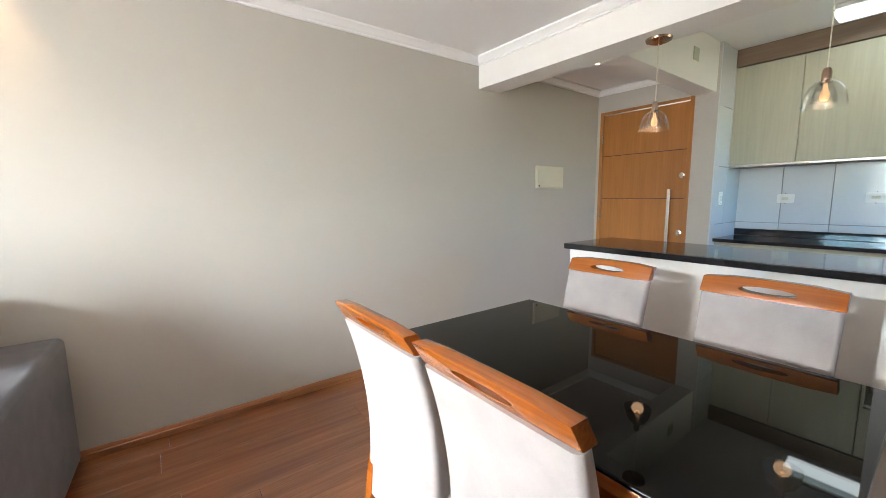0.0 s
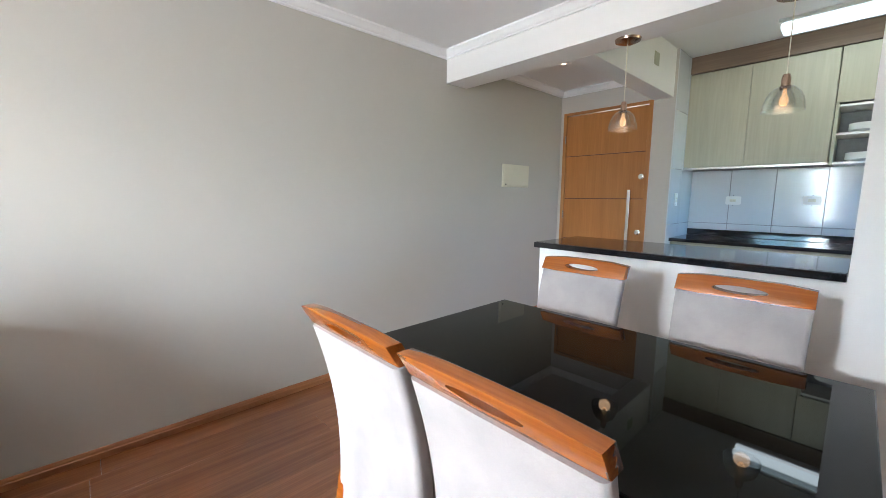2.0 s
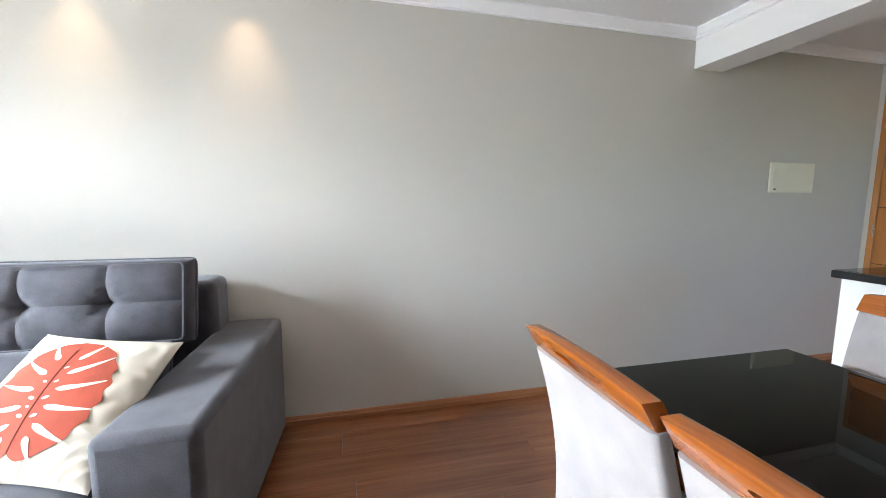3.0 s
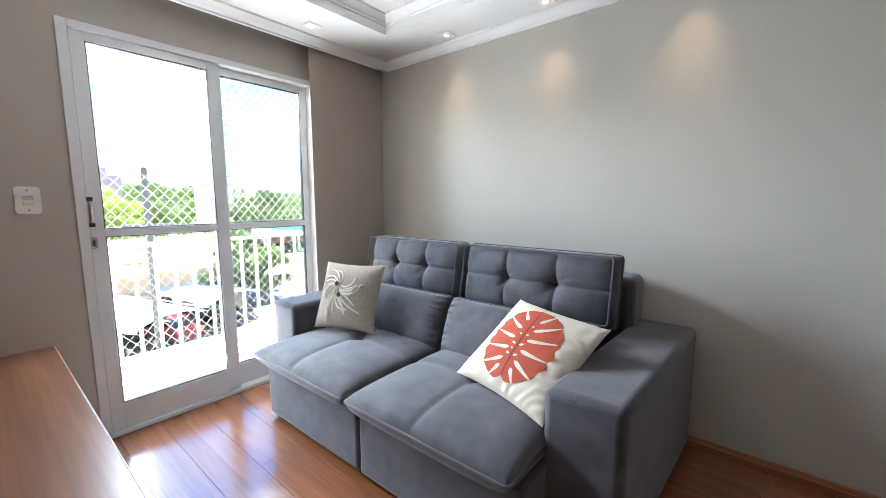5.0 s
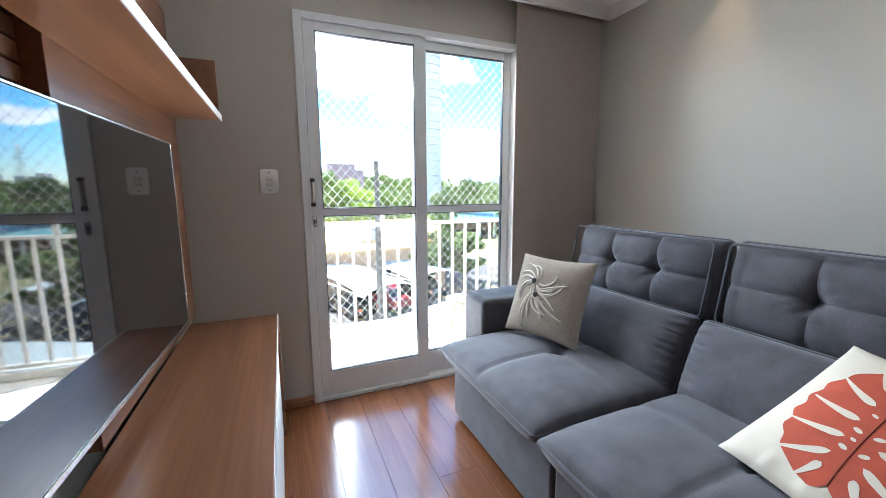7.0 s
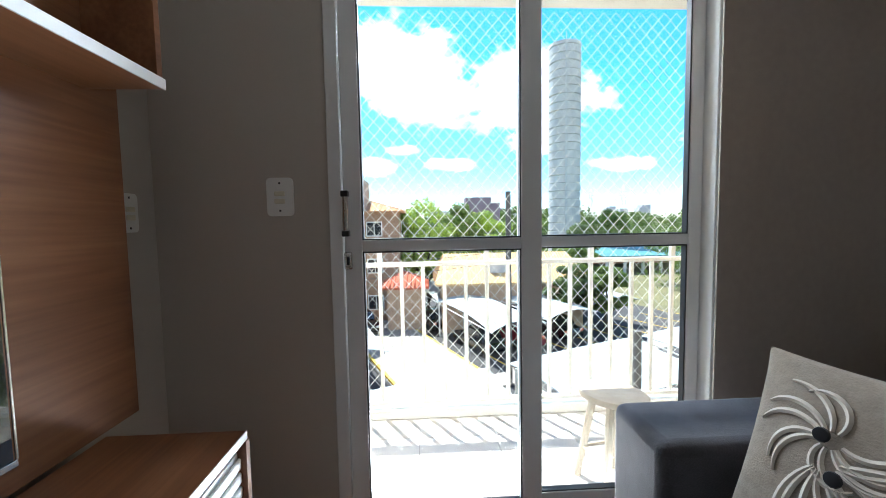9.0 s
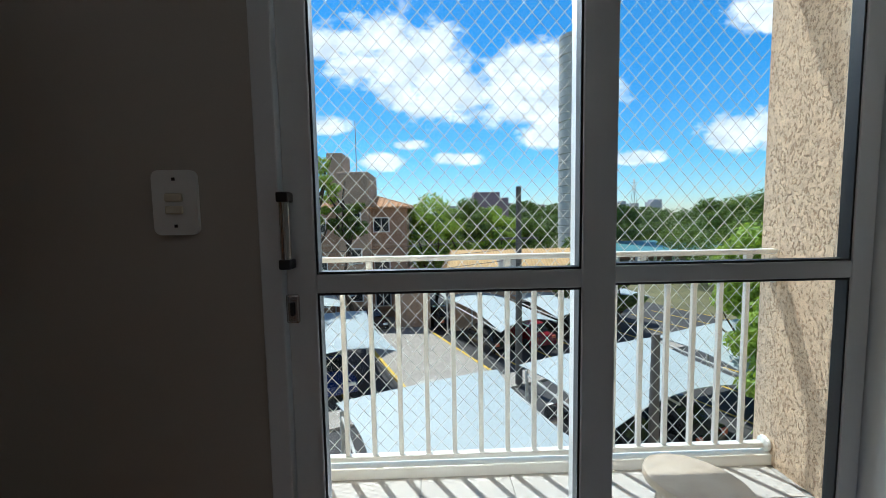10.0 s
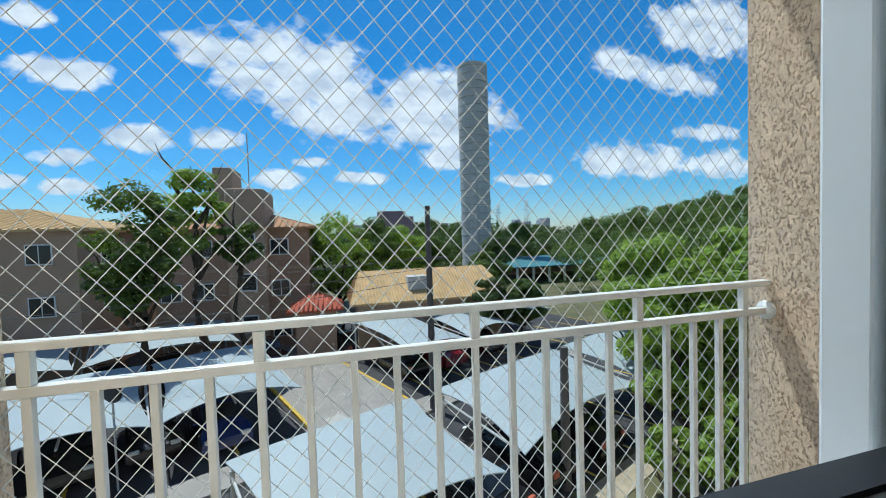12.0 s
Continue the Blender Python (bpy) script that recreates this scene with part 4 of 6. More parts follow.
part("shelf_board", box(PX0 + 0.005, PX1, PY + 0.001, 1.707, 1.515, 1.537, 0.001), M_RACK, hs)
part("front_edge", box(PX0 + 0.005, PX1, 1.7075, 1.712, 1.513, 1.539, 0.001), M_ALU, hs, "pale front edge band")
part("end_upright", box(PX0 + 0.005, PX0 + 0.025, PY + 0.001, 1.705, 1.538, 1.75, 0.001), M_RACK, hs)
part("end_upright", box(PX1 - 0.02, PX1, PY + 0.001, 1.705, 1.538, 1.75, 0.001), M_RACK, hs)
part("back_rail", box(PX0 + 0.03, PX1 - 0.025, PY + 0.001, PY + 0.016, 1.538, 1.72, 0.001), M_RACK, hs)
rk = thing("television_stand", (-2.36, 1.68, 0), "low brown wood television stand with ribbed pale door", "cabinet")
part("stand_top", box(-3.20, -1.53, PY + 0.002, 1.872, 0.63, 0.652, 0.002), M_RACK, rk)
part("stand_body", box(-3.18, -1.55, YT + 0.06, 1.832, 0.06, 0.63), M_DARKWOOD, rk)
part("top_edge", box(-3.20, -1.53, 1.8725, 1.875, 0.63, 0.652), M_ALU, rk, "pale edge band")
for d0, d1 in ((-3.19, -2.64), (-2.635, -2.09), (-2.085, -1.54)):
    dr = part("stand_door", box(d0, d1, 1.834, 1.854, 0.07, 0.60, 0.002), M_ALU, rk, "pale ribbed door")
    for q in range(14):
        part("rib", box(d0 + 0.004, d1 - 0.004, 1.8545, 1.864, 0.085 + q * 0.0365, 0.113 + q * 0.0365, 0.003, seg=1), M_ALU, dr)
part("end_panel", box(-3.206, -3.186, PY + 0.002, 1.877, 0.04, 0.6295, 0.001), M_RACK, rk)
for fx in (-3.1, -1.62):
    for fy in (1.58, 1.82):
        part("foot", turned([(0, 0), (0.02, 0), (0.022, 0.06), (0, 0.06)], (fx, fy, 0), 12), M_DARKPL, rk)
TV_L, TV_R = Vector((-1.855, 1.537, 0)), Vector((-2.945, 1.572, 0))
TVW = (TV_R - TV_L).length
tv_pose = pose(-2.40, 1.5545, 0.737, 0, 0, math.degrees(math.atan2(TV_L.y - TV_R.y, TV_L.x - TV_R.x)))
tv = thing("television", (-2.40, 1.55, 0.737), "large flat black television mounted on the wood panel", "television")
part("housing", placed(box(-TVW / 2, TVW / 2, -0.036, -0.0005, 0, 0.652, 0.008, seg=3), tv_pose), M_DARKPL, tv)
part("screen", placed(box(-TVW / 2 + 0.006, TVW / 2 - 0.006, 0, 0.0015, 0.014, 0.646), tv_pose), M_SCREEN, tv, "dark glossy screen")
part("bezel", placed(box(-TVW / 2, TVW / 2, 0, 0.004, 0, 0.0125, 0.001), tv_pose), M_CHROME, tv, "thin silver lower edge")
part("bezel", placed(box(-TVW / 2, TVW / 2, 0, 0.003, 0.647, 0.652, 0.001), tv_pose), M_CHROME, tv, "thin silver upper edge")
for sx in (-1, 1):
    part("bezel", placed(box(sx * TVW / 2 - 0.0025, sx * TVW / 2 + 0.0025, 0, 0.003, 0.0125, 0.647, 0.001), tv_pose), M_CHROME, tv, "thin silver side edge")
part("wall_bracket", box(-2.55, -2.2, 1.476, 1.52, 0.92, 1.2), M_DARKPL, tv, "dark metal wall bracket")

# ---- roman blind beside the door ----
bl = thing("fabric_blind", (-3.43, 3.64, 1.3), "hanging beige linen panel blind beside the balcony door", "blind")
nfold = 60
fr = []
for i in range(nfold + 1):
    y = 3.295 + (3.955 - 3.295) * i / nfold
    fr.append((-3.425 + 0.0006 * math.sin(i * 0.5) + 0.004 * math.sin(i * 0.12), y))
outl = fr + [(x - 0.006, y) for x, y in reversed(fr)]
part("fabric", prism(outl, 2, 0.06, 2.405), M_LINEN, bl)
part("head_rail", box(-3.46, -3.40, 3.285, 3.96, 2.406, 2.458, 0.003), M_ALU, bl)
part("bottom_bar", box(-3.434, -3.418, 3.295, 3.955, 0.045, 0.062, 0.003), M_LINEN, bl)

# ---- balcony door ----
bd = thing("door_2", (XB, 2.67, 0), "closed white aluminium sliding balcony door with clear glass", "door", kind="structure")


def bars(spec, bevel=0.003):
    b = None
    for s in spec:
        b = box(*s, bevel, bm=b)
    return b


XF0, XF1 = XB - 0.12, XB + 0.012
part("frame", bars([(XF0, XF1, DOOR_Y0, DOOR_Y0 + 0.042, 0.0, DOOR_Z), (XF0, XF1, DOOR_Y1 - 0.03, DOOR_Y1, 0.0, DOOR_Z),
                    (XF0, XF1, DOOR_Y0 + 0.042, DOOR_Y1 - 0.03, DOOR_Z - 0.035, DOOR_Z), (XF0, XF1, DOOR_Y0 + 0.042, DOOR_Y1 - 0.03, 0.0, 0.022)]), M_ALU, bd)


def sash(name, x, y0, y1, gy0, gy1, gz0, gm0, gm1, gz1, label):
    """One leaf: stiles and rails round two panes."""
    z0, z1 = 0.024, DOOR_Z - 0.037
    lf = part(name, bars([(x - 0.018, x + 0.018, y0, gy0, z0, z1), (x - 0.018, x + 0.018, gy1, y1, z0, z1), (x - 0.018, x + 0.018, gy0, gy1, z0, gz0),
                          (x - 0.018, x + 0.018, gy0, gy1, gm0, gm1), (x - 0.018, x + 0.018, gy0, gy1, gz1, z1)]), M_ALU, bd, label)
    for a, c in ((gz0, gm0), (gm1, gz1)):
        p = part("pane", box(x - 0.002, x + 0.002, gy0, gy1, a, c), M_GLASS, lf, "clear glass pane")
        p.visible_shadow = False
        s = 0.005
        part("gasket", bars([(x - 0.012, x + 0.014, gy0 + 0.0003, gy0 + s, a, c), (x - 0.012, x + 0.014, gy1 - s, gy1 - 0.0003, a, c), (x - 0.012, x + 0.014, gy0 + s, gy1 - s, a + 0.0003, a + s),
                             (x - 0.012, x + 0.014, gy0 + s, gy1 - s, c - s, c - 0.0003)], 0.0), M_SEAL, lf, "thin black seal")
    return lf


XL = XB - 0.022
leaf1 = sash("sliding_leaf", XL, DOOR_Y0 + 0.044, 2.745, 2.133, 2.674, 0.17, 1.083, 1.121, 2.04, "sliding leaf with handle")
leaf2 = sash("fixed_leaf", XB - 0.066, 2.677, DOOR_Y1 - 0.032, 2.735, 3.296, 0.17, 1.083, 1.121, 2.035, "fixed leaf")
hd = tube([(XL + 0.036, 2.083, 1.15), (XL + 0.036, 2.083, 1.272)], 0.010, 12)
part("handle", hd, M_CHROME, leaf1, "steel grip")
hb_ = box(XL + 0.018, XL + 0.048, 2.071, 2.095, 1.136, 1.156, 0.003)
box(XL + 0.018, XL + 0.048, 2.071, 2.095, 1.266, 1.286, 0.003, hb_)
part("handle_end", hb_, M_DARKPL, leaf1, "black handle brackets")
lkp = box(XL + 0.0182, XL + 0.024, 2.073, 2.099, 1.025, 1.083, 0.004)
part("lock_plate", lkp, M_CHROME, leaf1, "oval lock plate")
part("lock_thumb", box(XL + 0.0245, XL + 0.031, 2.082, 2.09, 1.04, 1.068, 0.003), M_DARKPL, leaf1, "dark thumb turn")

# ---- balcony ----
BX = -4.65
BY0, BY1 = 1.435, 4.05
structure("balcony_slab", box(BX, XB - 0.14, BY0 - 0.14, BY1 + 0.14, BZ - 0.18, BZ - 0.006), M_CONCRETE, "concrete balcony slab", "slab")
structure("balcony_kerb", box(BX, BX + 0.10, BY0, BY1, BZ - 0.004, BZ + 0.055, 0.006), M_RAIL, "low pale kerb under the railing", "kerb")
structure("balcony_ceiling", box(BX, XB - 0.14, BY0 - 0.14, BY1 + 0.14, 2.48, 2.7), M_WHITE, "white balcony ceiling", "ceiling")
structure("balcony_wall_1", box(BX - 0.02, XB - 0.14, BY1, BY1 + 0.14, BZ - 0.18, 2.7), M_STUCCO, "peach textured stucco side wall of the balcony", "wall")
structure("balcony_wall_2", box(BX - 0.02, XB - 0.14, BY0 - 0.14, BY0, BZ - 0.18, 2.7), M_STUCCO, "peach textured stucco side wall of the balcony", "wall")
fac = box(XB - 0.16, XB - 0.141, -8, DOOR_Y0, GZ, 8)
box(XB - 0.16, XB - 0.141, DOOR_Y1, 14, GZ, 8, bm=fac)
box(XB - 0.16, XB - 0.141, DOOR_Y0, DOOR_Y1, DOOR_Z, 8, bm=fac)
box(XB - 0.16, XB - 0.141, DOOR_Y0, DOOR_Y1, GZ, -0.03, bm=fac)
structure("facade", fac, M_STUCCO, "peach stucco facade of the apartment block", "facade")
structure("roof_slab", box(XB - 0.16, 5, -0.8, 5, 7.9, 8.2), M_CONCRETE, "flat roof slab of the apartment block", "roof")

RX = -4.59
rl = thing("railing", (RX, 2.77, 0), "white painted metal balcony railing with double top rail", "railing")
part("top_rail", box(RX - 0.02, RX + 0.02, BY0 + 0.03, BY1 - 0.005, 1.03, 1.055, 0.005), M_RAIL, rl)
part("middle_rail", box(RX - 0.018, RX + 0.018, BY0 + 0.03, BY1 - 0.03, 0.912, 0.94, 0.005), M_RAIL, rl)
part("bottom_rail", box(RX - 0.018, RX + 0.018, BY0 + 0.03, BY1 - 0.03, 0.045, 0.072, 0.005), M_RAIL, rl)
for i, py in enumerate([1.53] + [2.068 + 0.1317 * q for q in range(-3, 15)]):
    post = i == 0 or (i - 4) % 5 == 0 or py > 3.86
    if py > 4.02:
        continue
    part("post" if post else "baluster", box(RX - 0.011, RX + 0.011, py - 0.011, py + 0.011, 0.072, 0.912, 0.002, seg=1), M_RAIL, rl)
    if post:
        part("upper_post", box(RX - 0.013, RX + 0.013, py - 0.015, py + 0.015, 0.94, 1.03, 0.002, seg=1), M_RAIL, rl)
for bz in (0.926, 0.06):
    cap = turned([(0, 0), (0.034, 0), (0.04, 0.008), (0.036, 0.018), (0.02, 0.026), (0, 0.03)], seg=20)
    part("wall_anchor", placed(cap, pose(RX, BY1 - 0.0005, bz, 90, 0, 0)), M_PLASTIC, rl, "round white wall anchor")
    cap = turned([(0, 0), (0.034, 0), (0.04, 0.008), (0.036, 0.018), (0.02, 0.026), (0, 0.03)], seg=20)
    part("wall_anchor", placed(cap, pose(RX, BY0 + 0.0005, bz, -90, 0, 0)), M_PLASTIC, rl, "round white wall anchor")

# safety net: two families of zigzag cords outside the railing
nt_ = thing("safety_net", (-4.64, 2.77, 1.2), "knotted cream safety net stretched across the balcony", "net")
NX, DY, DZ = -4.635, 0.0385, 0.0435


def net_cords():
    b = bmesh.new()
    ny, nz = int((BY1 - BY0) / DY), int((2.47 - BZ) / DZ)
    rad = 0.0015
    for i in range(ny):
        for j in range(nz):
            if (i + j) % 2:
                continue
            y, z = BY0 + i * DY, BZ + j * DZ
            for dy in (DY, -DY):
                if not (BY0 <= y + dy <= BY1):
                    continue
                p, q = Vector((NX, y, z)), Vector((NX, y + dy, z + DZ))
                s = Vector((0, -(q - p).z, (q - p).y)).normalized() * rad
                n = Vector((rad, 0, 0))
                r1, r2 = [b.verts.new(p + w) for w in (s, n, -s, -n)], [b.verts.new(q + w) for w in (s, n, -s, -n)]
                for a in range(4):
                    b.faces.new((r1[a], r1[(a + 1) % 4], r2[(a + 1) % 4], r2[a]))
    return b


def net_knots():
    b = bmesh.new()
    ny, nz = int((BY1 - BY0) / DY), int((2.47 - BZ) / DZ)
    for i in range(ny):
        for j in range(nz):
            if (i + j) % 2:
                continue
            y, z, r = BY0 + i * DY, BZ + j * DZ, 0.0034
            v = [b.verts.new((NX + a, y + c, z + d)) for a, c, d in ((r, 0, 0), (-r, 0, 0), (0, r, 0), (0, -r, 0), (0, 0, r * 1.2), (0, 0, -r * 1.2))]
            for t in ((0, 2, 4), (2, 1, 4), (1, 3, 4), (3, 0, 4), (2, 0, 5), (1, 2, 5), (3, 1, 5), (0, 3, 5)):
                b.faces.new([v[k] for k in t])
    return b


tagged(part("cords", net_cords(), M_NET, nt_, soft=False), kind="stuff")
tagged(part("knots", net_knots(), M_NET, nt_, soft=False), kind="stuff")

# stool on the balcony
st = thing("stool", (-3.86, 3.17, BZ), "pale wooden stool with an oval seat on the balcony", "stool")
sb = turned([(0, 0), (0.14, 0), (0.152, 0.006), (0.155, 0.018), (0.15, 0.03), (0.14, 0.034), (0, 0.034)], (0, 0, 0), 28)
part("seat", placed(sb, pose(-3.86, 3.17, 0.38, 0, 0, 40) @ Matrix.Diagonal((1.0, 0.82, 1, 1))), M_PINE, st)
for a in (45, 135, 225, 315):
    c, s = math.cos(radians(a + 10)), math.sin(radians(a + 10))
    part("leg", tube([(-3.86 + 0.16 * c, 3.17 + 0.15 * s, BZ), (-3.86 + 0.085 * c, 3.17 + 0.08 * s, 0.381)], 0.016, 8, r2=0.018), M_PINE, st)
for a in (0, 90, 180, 270):
    c0, s0, c1, s1 = math.cos(radians(a + 55)), math.sin(radians(a + 55)), math.cos(radians(a + 145)), math.sin(radians(a + 145))
    part("stretcher", tube([(-3.86 + 0.135 * c0, 3.17 + 0.127 * s0, 0.12), (-3.86 + 0.135 * c1, 3.17 + 0.127 * s1, 0.12)], 0.009, 8), M_PINE, st)

# ---- outside: materials ----
M_ASPHALT = plain("asphalt", (0.055, 0.053, 0.052), 0.9, 0.25, 0.8, 0.3, 30)
M_PAVING = plain("concrete_paving", (0.33, 0.30, 0.26), 0.9, 0.15, 1.2, 0.3, 25)
M_SOIL = plain("dry_grass", (0.14, 0.13, 0.06), 0.95, 0.4, 0.4, 0.3, 8)
M_YELLOW = plain("yellow_line", (0.62, 0.42, 0.06), 0.8, 0.15, 3.0)
M_KERB = plain("kerb_stone", (0.45, 0.43, 0.38), 0.9, 0.15, 2.0)
M_CANOPY = plain("white_canopy", (0.38, 0.435, 0.44), 0.6, 0.08, 0.7, 0.05, 40)
M_STEEL = plain("painted_steel", (0.55, 0.55, 0.52), 0.5, 0.1, 3.0)
M_ROOF = plain("clay_tile", (0.48, 0.26, 0.13), 0.9, 0.25, 1.2, 0.2, 30)
M_ROOFY = plain("yellow_clay_tile", (0.62, 0.42, 0.20), 0.9, 0.2, 1.2, 0.2, 30)
M_ROOFR = plain("red_clay_tile", (0.50, 0.13, 0.07), 0.9, 0.2, 1.2, 0.2, 30)
M_BLOCK = plain("beige_render", (0.40, 0.25, 0.165), 0.9, 0.1, 0.5, 0.2, 20)
M_BLOCKP = plain("pale_render", (0.47, 0.33, 0.23), 0.9, 0.1, 0.5, 0.2, 20)
M_WINDOW = plain("dark_window", (0.03, 0.035, 0.04), 0.08, 0.1, 2.0, 0.0)
M_TOWER = plain("tower_concrete", (0.62, 0.60, 0.56), 0.85, 0.22, 0.15, 0.2, 3)
M_TEAL = plain("teal_roof", (0.06, 0.20, 0.21), 0.6, 0.15, 0.4, 0.1, 5)
M_POLE = plain("dark_pole", (0.13, 0.12, 0.11), 0.9, 0.2, 3.0)
M_BARK = plain("bark", (0.09, 0.065, 0.045), 0.95, 0.3, 6.0, 0.6, 30)
M_TYRE = plain("tyre_rubber", (0.02, 0.02, 0.02), 0.8, 0.1)
M_CARGLASS = plain("car_glass", (0.02, 0.025, 0.03), 0.04, 0.05, 2.0, 0.0, spec=0.8)
# aerial haze is mixed into this pale bluish wall colour
M_FAR_HAZE = plain("far_city_haze", (0.52, 0.52, 0.56), 0.9, 0.2, 0.05)
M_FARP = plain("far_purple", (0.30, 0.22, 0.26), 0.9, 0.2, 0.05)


def leaf_material(name, dark, light):
    m, nt, b = link_mat(name)
    geo = nt.nodes.new("ShaderNodeNewGeometry")
    nt.links.new(ramp(nt, geo.outputs["Random Per Island"], [(0.0, dark), (0.6, light), (1.0, [x * 1.25 for x in light])]), b.inputs["Base Color"])
    b.inputs["Roughness"].default_value = 0.55
    tl, mx = nt.nodes.new("ShaderNodeBsdfTranslucent"), nt.nodes.new("ShaderNodeMixShader")
    tl.inputs["Color"].default_value = (light[0] * 2.2, light[1] * 2.0, light[2] * 1.2, 1)
    mx.inputs[0].default_value = 0.34
    out = nt.nodes["Material Output"]
    nt.links.new(b.outputs[0], mx.inputs[1]), nt.links.new(tl.outputs[0], mx.inputs[2])
    nt.links.new(mx.outputs[0], out.inputs["Surface"])
    return m


M_LEAF = leaf_material("leaf_green", (0.020, 0.042, 0.008), (0.105, 0.165, 0.030))
M_LEAFB = leaf_material("leaf_bright", (0.036, 0.078, 0.010), (0.24, 0.35, 0.048))
M_LEAFD = leaf_material("leaf_deep", (0.016, 0.034, 0.010), (0.075, 0.120, 0.030))


def blade_mesh(name, clumps, per, size, seed, material, flat=0.6):
    """A crown: folded leaf blades scattered on the shells of many clumps."""
    rnd = random.Random(seed)
    vs, fs = [], []
    for cx, cy, cz, r in clumps:
        for _ in range(per):
            while True:
                d = Vector((rnd.uniform(-1, 1), rnd.uniform(-1, 1), rnd.uniform(-1, 1)))
                if 0.05 < d.length < 1:
                    break
            d.normalize()
            p = Vector((cx, cy, cz)) + Vector((d.x, d.y, d.z * flat + 0.05)) * r * rnd.uniform(0.6, 1.05)
            n = (d + Vector((rnd.uniform(-0.8, 0.8), rnd.uniform(-0.8, 0.8), rnd.uniform(-0.2, 1.0)))).normalized()
            a = n.cross(Vector((rnd.uniform(-1, 1), rnd.uniform(-1, 1), rnd.uniform(-1, 1)))).normalized()
            c = n.cross(a)
            s = size * rnd.uniform(0.6, 1.3)
            k = len(vs)
            vs += [p - a * s, p + c * s * 0.45 + n * s * 0.12, p + a * s, p - c * s * 0.45 + n * s * 0.12]
            fs += [(k, k + 1, k + 2), (k, k + 2, k + 3)]
    me = bpy.data.meshes.new(name)
    me.from_pydata([tuple(v) for v in vs], [], fs)
    me.materials.append(material)
    return me


def clump_set(seed, n, rx, ry, rz, r0, r1, base=0.0, lean=0.0):
    rnd = random.Random(seed)
    out = []
    for _ in range(n):
        a, q, h = rnd.uniform(0, 2 * math.pi), math.sqrt(rnd.random()), rnd.uniform(-1, 1)
        w = math.sqrt(max(0.05, 1 - h * h))
        out.append((rx * q * w * math.cos(a) + lean * h, ry * q * w * math.sin(a), base + rz * h, rnd.uniform(r0, r1)))
    return out


def limb(rnd, start, end, r0, r1, bm):
    s, e = Vector(start), Vector(end)
    pts = [s.lerp(e, k / 5) + Vector((rnd.uniform(-1, 1), rnd.uniform(-1, 1), 0)) * 0.06 * (e - s).length * (1 if 0 < k < 5 else 0) for k in range(6)]
    return tube(pts, r0, 7, bm, r1)


def tree(x, y, z, height, spread, seed, material, label, n=26, per=150, leaf=0.16, bare=0.45, group=""):
    """A tapered trunk with limbs and a ragged crown."""
    rnd = random.Random(seed)
    t = thing("tree", (x, y, z), label, "tree", group)
    base = height * bare
    b = limb(rnd, (x, y, z - 0.1), (x + rnd.uniform(-0.3, 0.3), y + rnd.uniform(-0.3, 0.3), z + height * 0.72), height * 0.022 + 0.04, 0.03, None)
    for k in range(7):
        a = 2 * math.pi * k / 7 + rnd.uniform(-0.4, 0.4)
        h0 = z + base * rnd.uniform(0.75, 1.3)
        limb(rnd, (x, y, h0), (x + spread * 0.75 * math.cos(a), y + spread * 0.75 * math.sin(a), h0 + height * rnd.uniform(0.18, 0.4)), height * 0.010 + 0.02, 0.012, b)
    part("trunk", b, M_BARK, t)
    mid = height * (1 + bare) / 2
    me = blade_mesh("crown", clump_set(seed + 1, n, spread * 0.8, spread * 0.8, height * (1 - bare) / 2 * 0.85, spread * 0.20, spread * 0.36, mid), per, leaf, seed + 2, material)
    c = new("crown", me)
    c.parent = t
    return t


# ---- ground, car park ----
structure("ground", box(-2500, 40, -2500, 2500, GZ - 1.0, GZ - 0.05), M_SOIL, "grassy ground reaching the horizon", "ground")
UX, VX = Vector((0.92, 0.39, 0)), Vector((-0.39, 0.92, 0))
PO = Vector((-21.0, 1.0, 0))


def lot(u, v, z=0.0):
    p = PO + UX * u + VX * v
    return Vector((p.x, p.y, z))


def lot_slab(name, u0, u1, v0, v1, z0, z1, mat, label, cat, kind="structure", parent=None):
    b = bmesh.new()
    lo = [b.verts.new(lot(u, v, z0)) for u, v in ((u0, v0), (u1, v0), (u1, v1), (u0, v1))]
    hi = [b.verts.new(lot(u, v, z1)) for u, v in ((u0, v0), (u1, v0), (u1, v1), (u0, v1))]
    b.faces.new(lo), b.faces.new(hi)
    for i in range(4):
        b.faces.new((lo[i], lo[(i + 1) % 4], hi[(i + 1) % 4], hi[i]))
    ob = part(name, b, mat, parent)
    return tagged(ob, label, cat, kind=kind) if parent is None else ob


lot_slab("road", -22, 14, -26, 26, GZ - 0.04, GZ, M_ASPHALT, "dark asphalt car park", "road")
lot_slab("pavement_1", -16, 1.2, -0.1, 4.4, GZ + 0.001, GZ + 0.12, M_PAVING, "concrete paved walkway between the parking bays", "pavement")
lot_slab("pavement_2", 1.2, 2.6, -20, 22, GZ + 0.001, GZ + 0.12, M_PAVING, "narrow concrete walkway along the canopies", "pavement")
M_SAND = plain("sandy_path", (0.42, 0.35, 0.24), 0.95, 0.2, 2.0, 0.3, 30)
lot_slab("planting_bed", 9.95, 15.5, -22, 26, GZ - 0.04, GZ + 0.05, M_SOIL, "dry grassy planting bed beside the car park", "ground")
lot_slab("pavement_3", 10.2, 11.1, -22, 26, GZ + 0.051, GZ + 0.085, M_SAND, "sandy concrete garden path", "pavement")
for v in (-0.26, 4.4):
    lot_slab("kerb", -16, 1.2, v, v + 0.15, GZ, GZ + 0.14, M_YELLOW, "yellow painted kerb of the walkway", "kerb")
